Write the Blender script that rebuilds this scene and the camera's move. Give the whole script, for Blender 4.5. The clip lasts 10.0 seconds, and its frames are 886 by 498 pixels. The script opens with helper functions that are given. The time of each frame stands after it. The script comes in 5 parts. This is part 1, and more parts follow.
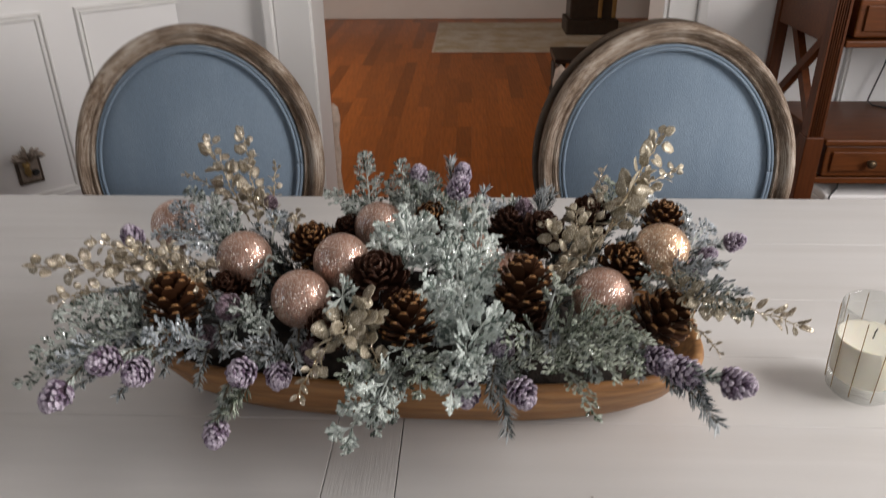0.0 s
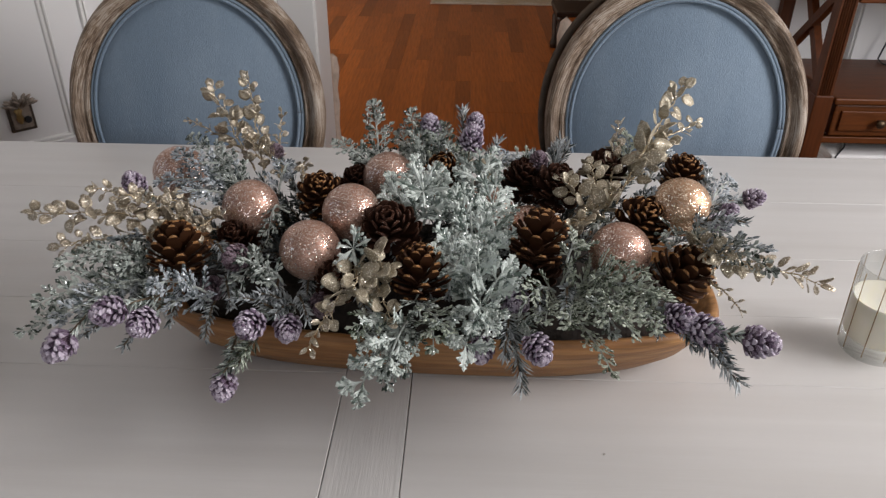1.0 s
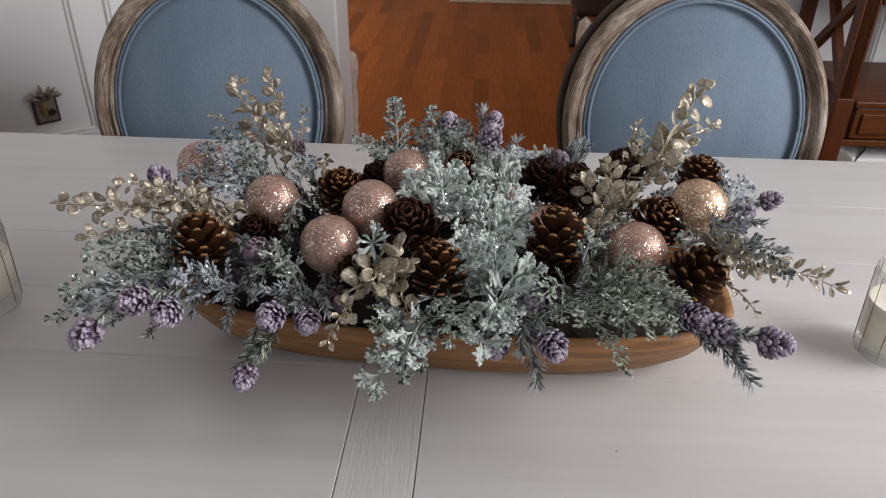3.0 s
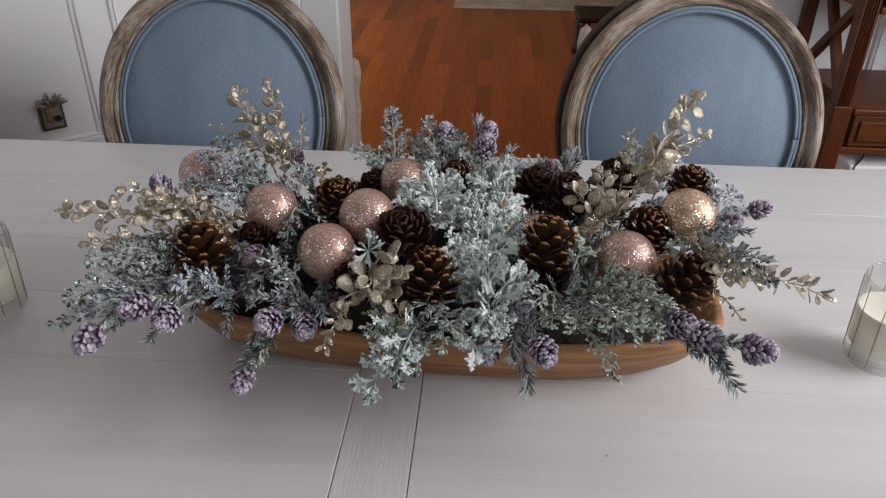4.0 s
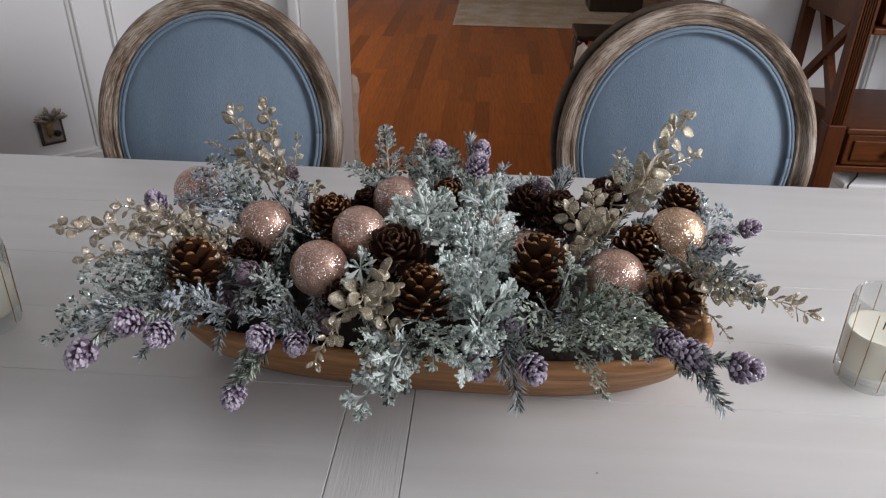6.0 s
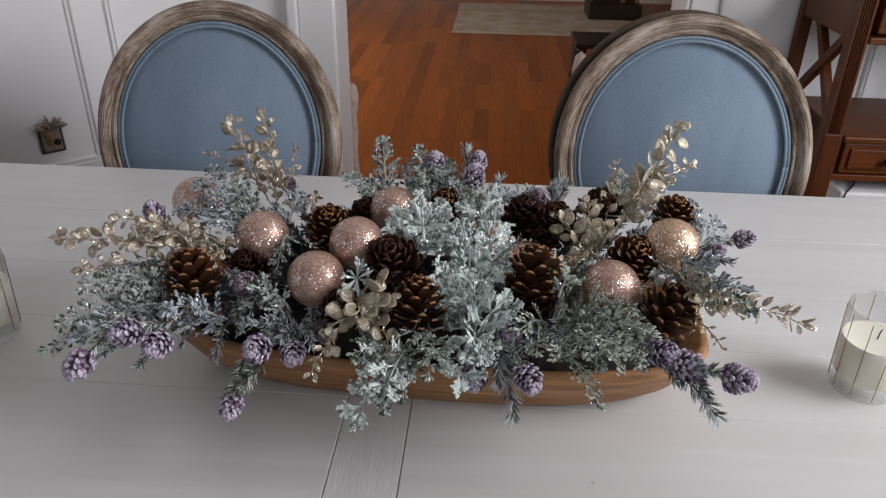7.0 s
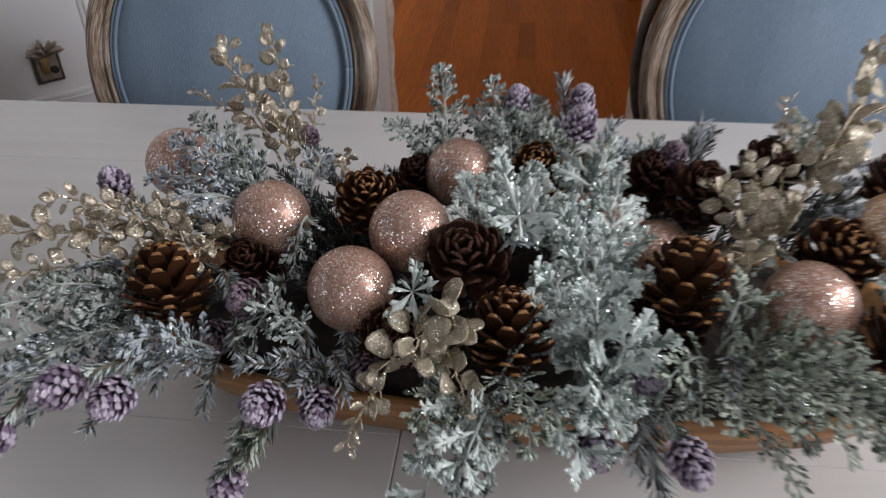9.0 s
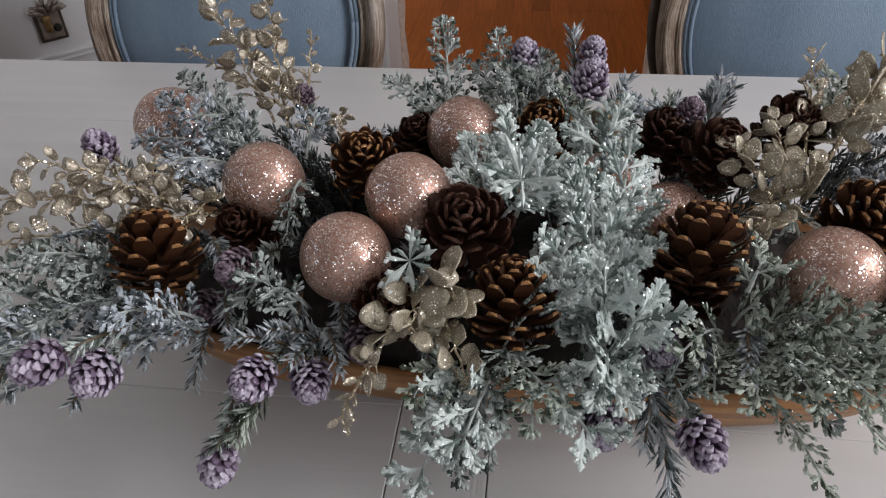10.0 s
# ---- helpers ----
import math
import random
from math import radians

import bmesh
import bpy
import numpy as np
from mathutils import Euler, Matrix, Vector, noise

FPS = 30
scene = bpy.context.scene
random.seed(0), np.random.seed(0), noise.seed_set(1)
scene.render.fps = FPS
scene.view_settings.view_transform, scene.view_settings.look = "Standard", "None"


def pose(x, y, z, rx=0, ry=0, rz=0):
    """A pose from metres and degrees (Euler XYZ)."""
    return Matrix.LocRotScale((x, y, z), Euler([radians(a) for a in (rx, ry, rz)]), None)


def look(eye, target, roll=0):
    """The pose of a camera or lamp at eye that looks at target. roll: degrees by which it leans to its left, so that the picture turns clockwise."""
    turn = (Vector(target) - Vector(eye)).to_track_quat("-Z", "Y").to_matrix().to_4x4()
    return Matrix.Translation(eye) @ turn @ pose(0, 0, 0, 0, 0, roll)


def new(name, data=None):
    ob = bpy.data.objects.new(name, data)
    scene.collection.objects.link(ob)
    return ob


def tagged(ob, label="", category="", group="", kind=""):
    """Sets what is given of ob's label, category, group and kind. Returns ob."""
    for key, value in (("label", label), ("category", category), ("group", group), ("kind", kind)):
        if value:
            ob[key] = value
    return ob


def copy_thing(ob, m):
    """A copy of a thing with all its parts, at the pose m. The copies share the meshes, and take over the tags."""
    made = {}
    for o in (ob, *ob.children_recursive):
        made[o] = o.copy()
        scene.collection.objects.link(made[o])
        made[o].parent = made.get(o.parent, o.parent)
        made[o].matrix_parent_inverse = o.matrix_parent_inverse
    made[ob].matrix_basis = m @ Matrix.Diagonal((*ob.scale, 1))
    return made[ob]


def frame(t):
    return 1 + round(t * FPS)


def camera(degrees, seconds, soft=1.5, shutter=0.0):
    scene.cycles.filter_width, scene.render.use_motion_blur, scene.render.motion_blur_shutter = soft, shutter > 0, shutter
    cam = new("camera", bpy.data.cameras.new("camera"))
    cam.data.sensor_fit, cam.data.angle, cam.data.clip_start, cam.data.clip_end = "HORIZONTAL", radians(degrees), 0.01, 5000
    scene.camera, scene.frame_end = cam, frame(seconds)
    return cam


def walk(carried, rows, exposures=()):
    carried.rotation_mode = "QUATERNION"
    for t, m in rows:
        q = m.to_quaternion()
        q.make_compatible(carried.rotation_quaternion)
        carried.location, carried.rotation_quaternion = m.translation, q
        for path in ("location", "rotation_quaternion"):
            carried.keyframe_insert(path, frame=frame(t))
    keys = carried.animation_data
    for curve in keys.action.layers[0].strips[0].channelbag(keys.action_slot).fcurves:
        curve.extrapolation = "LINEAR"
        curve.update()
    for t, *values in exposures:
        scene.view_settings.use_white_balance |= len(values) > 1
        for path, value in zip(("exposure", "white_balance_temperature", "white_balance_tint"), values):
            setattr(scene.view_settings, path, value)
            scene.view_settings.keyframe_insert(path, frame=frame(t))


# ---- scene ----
cam = camera(62.2, 10.0, soft=1.2, shutter=0.9)
PATH = [
    (0, (0.813, 0.607, 1.271), (0.739, 2.387, 0.363), -0.6),
    (0.5, (0.793, 0.619, 1.259), (0.764, 2.363, 0.281), 0.7),
    (1, (0.794, 0.622, 1.258), (0.74, 2.346, 0.247), 0.5),
    (1.5, (0.791, 0.622, 1.258), (0.723, 2.342, 0.24), 0.6),
    (2, (0.789, 0.621, 1.259), (0.713, 2.342, 0.242), 0.7),
    (2.5, (0.788, 0.618, 1.259), (0.703, 2.337, 0.241), 0.8),
    (4, (0.802, 0.602, 1.272), (0.695, 2.327, 0.266), 0.7),
    (4.5, (0.802, 0.599, 1.274), (0.697, 2.33, 0.278), 1.0),
    (5, (0.807, 0.599, 1.277), (0.7, 2.337, 0.293), 1.0),
    (5.5, (0.808, 0.599, 1.275), (0.701, 2.341, 0.298), 1.0),
    (7, (0.813, 0.596, 1.283), (0.706, 2.35, 0.328), 1.0),
    (7.5, (0.804, 0.603, 1.281), (0.695, 2.359, 0.332), 1.5),
    (8, (0.774, 0.65, 1.253), (0.669, 2.382, 0.258), 2.2),
    (8.5, (0.763, 0.743, 1.234), (0.649, 2.418, 0.147), 1.7),
    (9, (0.757, 0.83, 1.206), (0.567, 2.462, 0.066), -1.0),
    (9.5, (0.762, 0.857, 1.193), (0.538, 2.435, -0.014), -2.1),
    (10, (0.764, 0.855, 1.195), (0.537, 2.415, -0.037), -2.2),
]
walk(cam, [(t, look(eye, target, roll)) for t, eye, target, roll in PATH],
     [(0.0, 0.0, 7050, 16), (1.0, 0.0, 6850, 16), (2.5, 0.0, 6700, 16), (5.5, 0.0, 6480, 16), (10.0, 0.0, 6500, 16)])

# ---- world, windows, lamps ----
world = bpy.data.worlds.new("sky")
scene.world = world
world.use_nodes = True
wn = world.node_tree
sky = wn.nodes.new("ShaderNodeTexSky")
sky.sky_type, sky.sun_disc = "NISHITA", False
sky.sun_elevation, sky.sun_rotation = radians(32), radians(70)
wn.nodes["Background"].inputs[1].default_value = 0.12
wn.links.new(sky.outputs[0], wn.nodes["Background"].inputs[0])


def area(name, place, target, w, h, power, colour):
    lamp = bpy.data.lights.new(name, "AREA")
    lamp.shape, lamp.size, lamp.size_y, lamp.energy, lamp.color = "RECTANGLE", w, h, power, colour
    ob = new(name, lamp)
    ob.matrix_world = look(place, target)
    return ob


area("window_light_right", (2.70, 0.90, 1.72), (0.9, 1.20, 0.9), 1.05, 1.35, 48, (0.95, 0.98, 1.0))
area("window_light_left", (-2.32, 0.15, 1.62), (-0.4, 2.3, 0.9), 2.1, 1.62, 3, (0.96, 0.97, 1.0))
area("window_light_rear", (0.95, -2.10, 1.80), (0.8, 1.2, 0.5), 2.1, 1.2, 11, (0.96, 0.98, 1.0))
# added lamp that lights the hall; its source is out of view
area("hall_fill_light", (-2.1, 5.2, 1.6), (1.0, 5.4, 0.3), 1.2, 1.6, 42, (1.0, 0.95, 0.88))


# ---- materials ----
def material(name, colour, rough=0.6, metal=0.0, spread=0.0, scale=8.0, stretch=(1, 1, 1), bump=0.0, bump_scale=60.0,
             second=None, mix_scale=3.0, mix_edge=(0.4, 0.6), vary=0.0, sheen=0.0, coat=0.0, spec=0.5):
    """Principled material: base colour, noise grain (spread), a second colour in patches, relief, and a shift per object."""
    m = bpy.data.materials.new(name)
    m.use_nodes = True
    nt = m.node_tree
    N, L = nt.nodes, nt.links
    p = N["Principled BSDF"]
    p.inputs["Roughness"].default_value, p.inputs["Metallic"].default_value = rough, metal
    p.inputs["Specular IOR Level"].default_value = spec
    p.inputs["Sheen Weight"].default_value, p.inputs["Coat Weight"].default_value = sheen, coat
    co = N.new("ShaderNodeTexCoord")
    mp = N.new("ShaderNodeMapping")
    mp.inputs["Scale"].default_value = stretch
    L.new(co.outputs["Object"], mp.inputs["Vector"])
    rgb = N.new("ShaderNodeRGB")
    rgb.outputs[0].default_value = (*colour, 1)
    out = rgb.outputs[0]
    if second:
        n2 = N.new("ShaderNodeTexNoise")
        n2.inputs["Scale"].default_value, n2.inputs["Detail"].default_value = mix_scale, 5
        L.new(mp.outputs[0], n2.inputs["Vector"])
        r2 = N.new("ShaderNodeMapRange")
        r2.inputs["From Min"].default_value, r2.inputs["From Max"].default_value = mix_edge
        L.new(n2.outputs[0], r2.inputs[0])
        mx = N.new("ShaderNodeMix")
        mx.data_type = "RGBA"
        mx.inputs[7].default_value = (*second, 1)
        L.new(r2.outputs[0], mx.inputs[0])
        L.new(out, mx.inputs[6])
        out = mx.outputs[2]
    if spread or vary:
        hsv = N.new("ShaderNodeHueSaturation")
        L.new(out, hsv.inputs["Color"])
        value = None
        if spread:
            n1 = N.new("ShaderNodeTexNoise")
            n1.inputs["Scale"].default_value, n1.inputs["Detail"].default_value = scale, 8
            L.new(mp.outputs[0], n1.inputs["Vector"])
            r1 = N.new("ShaderNodeMapRange")
            r1.inputs["From Min"].default_value, r1.inputs["From Max"].default_value = 0.25, 0.75
            r1.inputs["To Min"].default_value, r1.inputs["To Max"].default_value = 1 - spread, 1 + spread
            L.new(n1.outputs[0], r1.inputs[0])
            value = r1.outputs[0]
        if vary:
            oi = N.new("ShaderNodeObjectInfo")
            r3 = N.new("ShaderNodeMapRange")
            r3.inputs["To Min"].default_value, r3.inputs["To Max"].default_value = 1 - vary, 1 + vary
            L.new(oi.outputs["Random"], r3.inputs[0])
            if value:
                mu = N.new("ShaderNodeMath")
                mu.operation = "MULTIPLY"
                L.new(value, mu.inputs[0])
                L.new(r3.outputs[0], mu.inputs[1])
                value = mu.outputs[0]
            else:
                value = r3.outputs[0]
        L.new(value, hsv.inputs["Value"])
        out = hsv.outputs[0]
    L.new(out, p.inputs["Base Color"])
    if bump:
        nb = N.new("ShaderNodeTexNoise")
        nb.inputs["Scale"].default_value, nb.inputs["Detail"].default_value = bump_scale, 6
        L.new(mp.outputs[0], nb.inputs["Vector"])
        b = N.new("ShaderNodeBump")
        b.inputs["Strength"].default_value, b.inputs["Distance"].default_value = bump, 0.002
        L.new(nb.outputs[0], b.inputs["Height"])
        L.new(b.outputs[0], p.inputs["Normal"])
    return m


def glitter(m, cell=900.0, share=0.25, lean=1.2, rough=0.18, colour=(1, 1, 1), weight=1.0):
    """Adds loose flakes to a material: small cells, each mirror-like and tilted its own way."""
    nt = m.node_tree
    N, L = nt.nodes, nt.links
    p = N["Principled BSDF"]
    co = N.new("ShaderNodeTexCoord")
    vo = N.new("ShaderNodeTexVoronoi")
    vo.inputs["Scale"].default_value = cell
    L.new(co.outputs["Object"], vo.inputs["Vector"])
    ge = N.new("ShaderNodeNewGeometry")
    sub = N.new("ShaderNodeVectorMath")
    sub.operation = "SUBTRACT"
    L.new(vo.outputs["Color"], sub.inputs[0])
    sub.inputs[1].default_value = (0.5, 0.5, 0.5)
    mul = N.new("ShaderNodeVectorMath")
    mul.operation = "SCALE"
    L.new(sub.outputs[0], mul.inputs[0])
    mul.inputs["Scale"].default_value = lean
    add = N.new("ShaderNodeVectorMath")
    L.new(ge.outputs["Normal"], add.inputs[0])
    L.new(mul.outputs[0], add.inputs[1])
    nrm = N.new("ShaderNodeVectorMath")
    nrm.operation = "NORMALIZE"
    L.new(add.outputs[0], nrm.inputs[0])
    fl = N.new("ShaderNodeBsdfPrincipled")
    fl.inputs["Base Color"].default_value = (*colour, 1)
    fl.inputs["Metallic"].default_value, fl.inputs["Roughness"].default_value = 1.0, rough
    L.new(nrm.outputs[0], fl.inputs["Normal"])
    sep = N.new("ShaderNodeSeparateColor")
    L.new(vo.outputs["Color"], sep.inputs[0])
    wn_ = N.new("ShaderNodeTexWhiteNoise")
    L.new(vo.outputs["Position"], wn_.inputs["Vector"])
    lt = N.new("ShaderNodeMath")
    lt.operation = "LESS_THAN"
    L.new(wn_.outputs["Value"], lt.inputs[0])
    lt.inputs[1].default_value = share
    mix = N.new("ShaderNodeMixShader")
    L.new(lt.outputs[0], mix.inputs[0])
    L.new(p.outputs[0], mix.inputs[1])
    L.new(fl.outputs[0], mix.inputs[2])
    L.new(mix.outputs[0], N["Material Output"].inputs["Surface"])
    return m


WALL = material("wall_paint", (0.83, 0.82, 0.81), 0.55, spread=0.03, scale=3, bump=0.05, bump_scale=200)
# for walls out of view: darkened so that less light bounces back
BOUNCE_CUT_WALL = material("bounce_cutting_taupe", (0.36, 0.33, 0.30), 0.6, spread=0.04, scale=3, bump=0.05, bump_scale=200)
HALL_WALL = material("hall_wall_paint", (0.50, 0.41, 0.33), 0.6, spread=0.05, scale=3, bump=0.05, bump_scale=200)
TRIM = material("trim_paint", (0.80, 0.79, 0.77), 0.38, spread=0.03, scale=5, bump=0.04, bump_scale=90)
CEIL = material("ceiling_paint", (0.80, 0.79, 0.77), 0.8, spread=0.02)
TABLE = material("table_paint", (0.57, 0.56, 0.545), 0.36, spread=0.035, scale=5, stretch=(0.6, 8, 8), bump=0.08, bump_scale=45, vary=0.015,
                 second=(0.51, 0.495, 0.475), mix_scale=2.2, mix_edge=(0.5, 0.8))
LEAF_PAINT = material("table_leaf_paint", (0.56, 0.55, 0.535), 0.42, spread=0.04, scale=9, stretch=(12, 0.8, 8), bump=0.2, bump_scale=40)
GAP = material("joint_dirt", (0.38, 0.36, 0.33), 0.9, spread=0.2)
OAK = material("limed_oak", (0.27, 0.19, 0.13), 0.6, spread=0.45, scale=26, stretch=(1, 1, 1), bump=0.5, bump_scale=140,
               second=(0.46, 0.40, 0.34), mix_scale=16, mix_edge=(0.46, 0.66))
FABRIC = material("blue_linen", (0.145, 0.205, 0.27), 0.9, spread=0.10, scale=420, stretch=(1, 1, 0.25), bump=0.5, bump_scale=900, sheen=0.35,
                  second=(0.185, 0.25, 0.318), mix_scale=9)
CHERRY = material("cherry_wood", (0.078, 0.021, 0.0052), 0.45, spec=0.2, spread=0.35, scale=14, stretch=(9, 9, 0.8), bump=0.08, bump_scale=60)
CHERRY_H = material("cherry_wood_level", (0.100, 0.029, 0.007), 0.42, spec=0.2, spread=0.35, scale=14, stretch=(0.8, 9, 9), bump=0.08, bump_scale=60)
FLOORWOOD = material("floor_cherry", (0.34, 0.100, 0.018), 0.33, spread=0.32, scale=9, stretch=(10, 0.7, 4), vary=0.30, spec=0.22, bump=0.06, bump_scale=50)
BOWLWOOD = material("bowl_wood", (0.24, 0.105, 0.033), 0.5, spread=0.42, scale=14, stretch=(1.0, 8, 14), bump=0.25, bump_scale=70,
                    second=(0.36, 0.185, 0.068), mix_scale=6, mix_edge=(0.45, 0.7))
BRASS = material("old_bronze", (0.13, 0.09, 0.055), 0.45, metal=0.9, spread=0.3, scale=60)
BLACK = material("black_plastic", (0.015, 0.015, 0.017), 0.4, spread=0.1)
PAPER = material("white_box", (0.72, 0.71, 0.70), 0.5, spread=0.03)
RUGMAT = material("rug_wool", (0.46, 0.39, 0.27), 0.95, spread=0.3, scale=120, bump=0.7, bump_scale=300,
                  second=(0.56, 0.54, 0.47), mix_scale=5, mix_edge=(0.4, 0.62))
EBONY = material("dark_carved_wood", (0.028, 0.018, 0.012), 0.4, spread=0.4, scale=20, bump=0.5, bump_scale=60)
GILT = material("dull_gilding", (0.38, 0.25, 0.10), 0.45, metal=0.7, spread=0.3, scale=30)
PALE = material("pale_carved_wood", (0.50, 0.40, 0.33), 0.7, spread=0.25, scale=40, bump=0.5, bump_scale=90)
WAX = material("ivory_wax", (0.86, 0.82, 0.70), 0.5, spread=0.03, scale=20)
WAX.node_tree.nodes["Principled BSDF"].inputs["Subsurface Weight"].default_value = 0.3
WAX.node_tree.nodes["Principled BSDF"].inputs["Subsurface Radius"].default_value = (0.02, 0.015, 0.008)
STRIPE = material("dark_gold_line", (0.30, 0.20, 0.095), 0.4, metal=0.6, spread=0.2, scale=40)
GLASS = bpy.data.materials.new("clear_glass")
GLASS.use_nodes = True
gn, gl = GLASS.node_tree.nodes, GLASS.node_tree.links
clear, shine, fres, gmix = (gn.new(k) for k in ("ShaderNodeBsdfTransparent", "ShaderNodeBsdfGlossy", "ShaderNodeLayerWeight", "ShaderNodeMixShader"))
clear.inputs[0].default_value, shine.inputs["Roughness"].default_value, fres.inputs[0].default_value = (0.92, 0.93, 0.925, 1), 0.03, 0.5
gpow = gn.new("ShaderNodeMath")
gpow.operation, gpow.inputs[1].default_value = "POWER", 4.0
grange = gn.new("ShaderNodeMapRange")
grange.inputs["To Min"].default_value, grange.inputs["To Max"].default_value = 0.05, 0.75
gl.new(fres.outputs["Facing"], gpow.inputs[0])
gl.new(gpow.outputs[0], grange.inputs[0])
gl.new(grange.outputs[0], gmix.inputs[0])
gl.new(clear.outputs[0], gmix.inputs[1])
gl.new(shine.outputs[0], gmix.inputs[2])
gl.new(gmix.outputs[0], gn["Material Output"].inputs["Surface"])

# limed oak whose grain runs round the oval frame
OAK_RING = material("limed_oak_ring", (0.20, 0.135, 0.088), 0.6)
on, ol = OAK_RING.node_tree.nodes, OAK_RING.node_tree.links
oc, osep, oat, olen, ocomb = (on.new(k) for k in ("ShaderNodeTexCoord", "ShaderNodeSeparateXYZ", "ShaderNodeMath", "ShaderNodeVectorMath", "ShaderNodeCombineXYZ"))
oat.operation, olen.operation = "ARCTAN2", "LENGTH"
ol.new(oc.outputs["Object"], osep.inputs[0])
ol.new(osep.outputs["X"], oat.inputs[0])
ol.new(osep.outputs["Z"], oat.inputs[1])
ol.new(oc.outputs["Object"], olen.inputs[0])
osc = on.new("ShaderNodeMath")
osc.operation = "MULTIPLY"
osc.inputs[1].default_value = 0.007
ol.new(oat.outputs[0], osc.inputs[0])
ol.new(osc.outputs[0], ocomb.inputs[0])
ol.new(olen.outputs["Value"], ocomb.inputs[1])
ol.new(osep.outputs["Y"], ocomb.inputs[2])
og = on.new("ShaderNodeTexNoise")
og.inputs["Scale"].default_value, og.inputs["Detail"].default_value, og.inputs["Roughness"].default_value = 620, 8, 0.72
ol.new(ocomb.outputs[0], og.inputs["Vector"])
ow = on.new("ShaderNodeTexNoise")
ow.inputs["Scale"].default_value, ow.inputs["Detail"].default_value = 14, 6
ol.new(oc.outputs["Object"], ow.inputs["Vector"])
oadd = on.new("ShaderNodeMath")
oadd.operation, oadd.inputs[1].default_value = "MULTIPLY_ADD", 0.5
ol.new(ow.outputs[0], oadd.inputs[0])
ol.new(og.outputs[0], oadd.inputs[2])
oramp = on.new("ShaderNodeValToRGB")
for place, colour in ((0.43, (0.060, 0.036, 0.020, 1)), (0.48, (0.14, 0.090, 0.055, 1)), (0.525, (0.25, 0.180, 0.127, 1)), (0.58, (0.46, 0.395, 0.33, 1))):
    e = oramp.color_ramp.elements.new(place)
    e.color = colour
oramp.color_ramp.elements[0].color = (0.05, 0.03, 0.02, 1)
oramp.color_ramp.elements[-1].color = (0.52, 0.46, 0.40, 1)
ohalf = on.new("ShaderNodeMath")
ohalf.operation = "MULTIPLY"
ohalf.inputs[1].default_value = 0.667
ol.new(oadd.outputs[0], ohalf.inputs[0])
ol.new(ohalf.outputs[0], oramp.inputs[0])
ol.new(oramp.outputs[0], on["Principled BSDF"].inputs["Base Color"])
obump = on.new("ShaderNodeBump")
obump.inputs["Strength"].default_value, obump.inputs["Distance"].default_value = 0.6, 0.002
ol.new(og.outputs[0], obump.inputs["Height"])
ol.new(obump.outputs[0], on["Principled BSDF"].inputs["Normal"])
OLD_IRON = material("dark_bronze", (0.11, 0.085, 0.065), 0.5, metal=0.6, spread=0.3, scale=70, bump=0.3, bump_scale=200)
PEWTER = material("antiqued_metal", (0.36, 0.30, 0.25), 0.45, metal=0.6, spread=0.35, scale=70, bump=0.4, bump_scale=200)


# ---- mesh helpers ----
def mesh_of(name, verts, faces, mats, indices=None, smooth=False):
    me = bpy.data.meshes.new(name)
    me.from_pydata([tuple(v) for v in verts], [], faces)
    for m in (mats if isinstance(mats, (list, tuple)) else [mats]):
        me.materials.append(m)
    if indices is not None:
        me.polygons.foreach_set("material_index", indices)
    if smooth:
        me.polygons.foreach_set("use_smooth", [True] * len(faces))
    me.update()
    return me


def part(name, bm, mat, parent=None, label="", smooth=False, m=None):
    """One mesh object from a bmesh, or from a mesh, under a thing or a part."""
    if isinstance(bm, bpy.types.Mesh):
        me = bm
    else:
        me = bpy.data.meshes.new(name)
        bmesh.ops.recalc_face_normals(bm, faces=bm.faces)
        bm.to_mesh(me)
        bm.free()
        me.materials.append(mat)
        if smooth:
            me.polygons.foreach_set("use_smooth", [True] * len(me.polygons))
    ob = new(name, me)
    if parent is not None:
        ob.parent = parent
    if m is not None:
        ob.matrix_basis = m
    if label:
        ob["label"] = label
    return ob


def thing(name, label, category, group="", kind="", m=None):
    ob = new(name)
    ob.empty_display_size = 0.05
    if m is not None:
        ob.matrix_basis = m
    return tagged(ob, label, category, group, kind)


def box(x0, x1, y0, y1, z0, z1, bevel=0.0, seg=2, bm=None):
    b = bm or bmesh.new()
    made = bmesh.ops.create_cube(b, size=1.0)["verts"]
    for v in made:
        v.co = Vector(((x0 + x1) / 2 + v.co.x * (x1 - x0), (y0 + y1) / 2 + v.co.y * (y1 - y0), (z0 + z1) / 2 + v.co.z * (z1 - z0)))
    if bevel:
        edges = list({e for v in made for e in v.link_edges})
        bmesh.ops.bevel(b, geom=edges, offset=bevel, segments=seg, profile=0.5, affect="EDGES")
    return b


def lathe(rows, n=32, close=True):
    """A turned body: rows of (radius, height)."""
    b = bmesh.new()
    rings = []
    for r, z in rows:
        if r < 1e-6:
            rings.append([b.verts.new((0, 0, z))])
        else:
            rings.append([b.verts.new((r * math.cos(2 * math.pi * i / n), r * math.sin(2 * math.pi * i / n), z)) for i in range(n)])
    for p, q in zip(rings, rings[1:]):
        for i in range(n):
            j = (i + 1) % n
            if len(p) == 1 and len(q) > 1:
                b.faces.new((p[0], q[i], q[j]))
            elif len(q) == 1 and len(p) > 1:
                b.faces.new((p[i], q[0], p[j]))
            elif len(p) > 1:
                b.faces.new((p[i], q[i], q[j], p[j]))
    if close:
        for ring in (rings[0], rings[-1]):
            if len(ring) > 2:
                b.faces.new(ring)
    return b


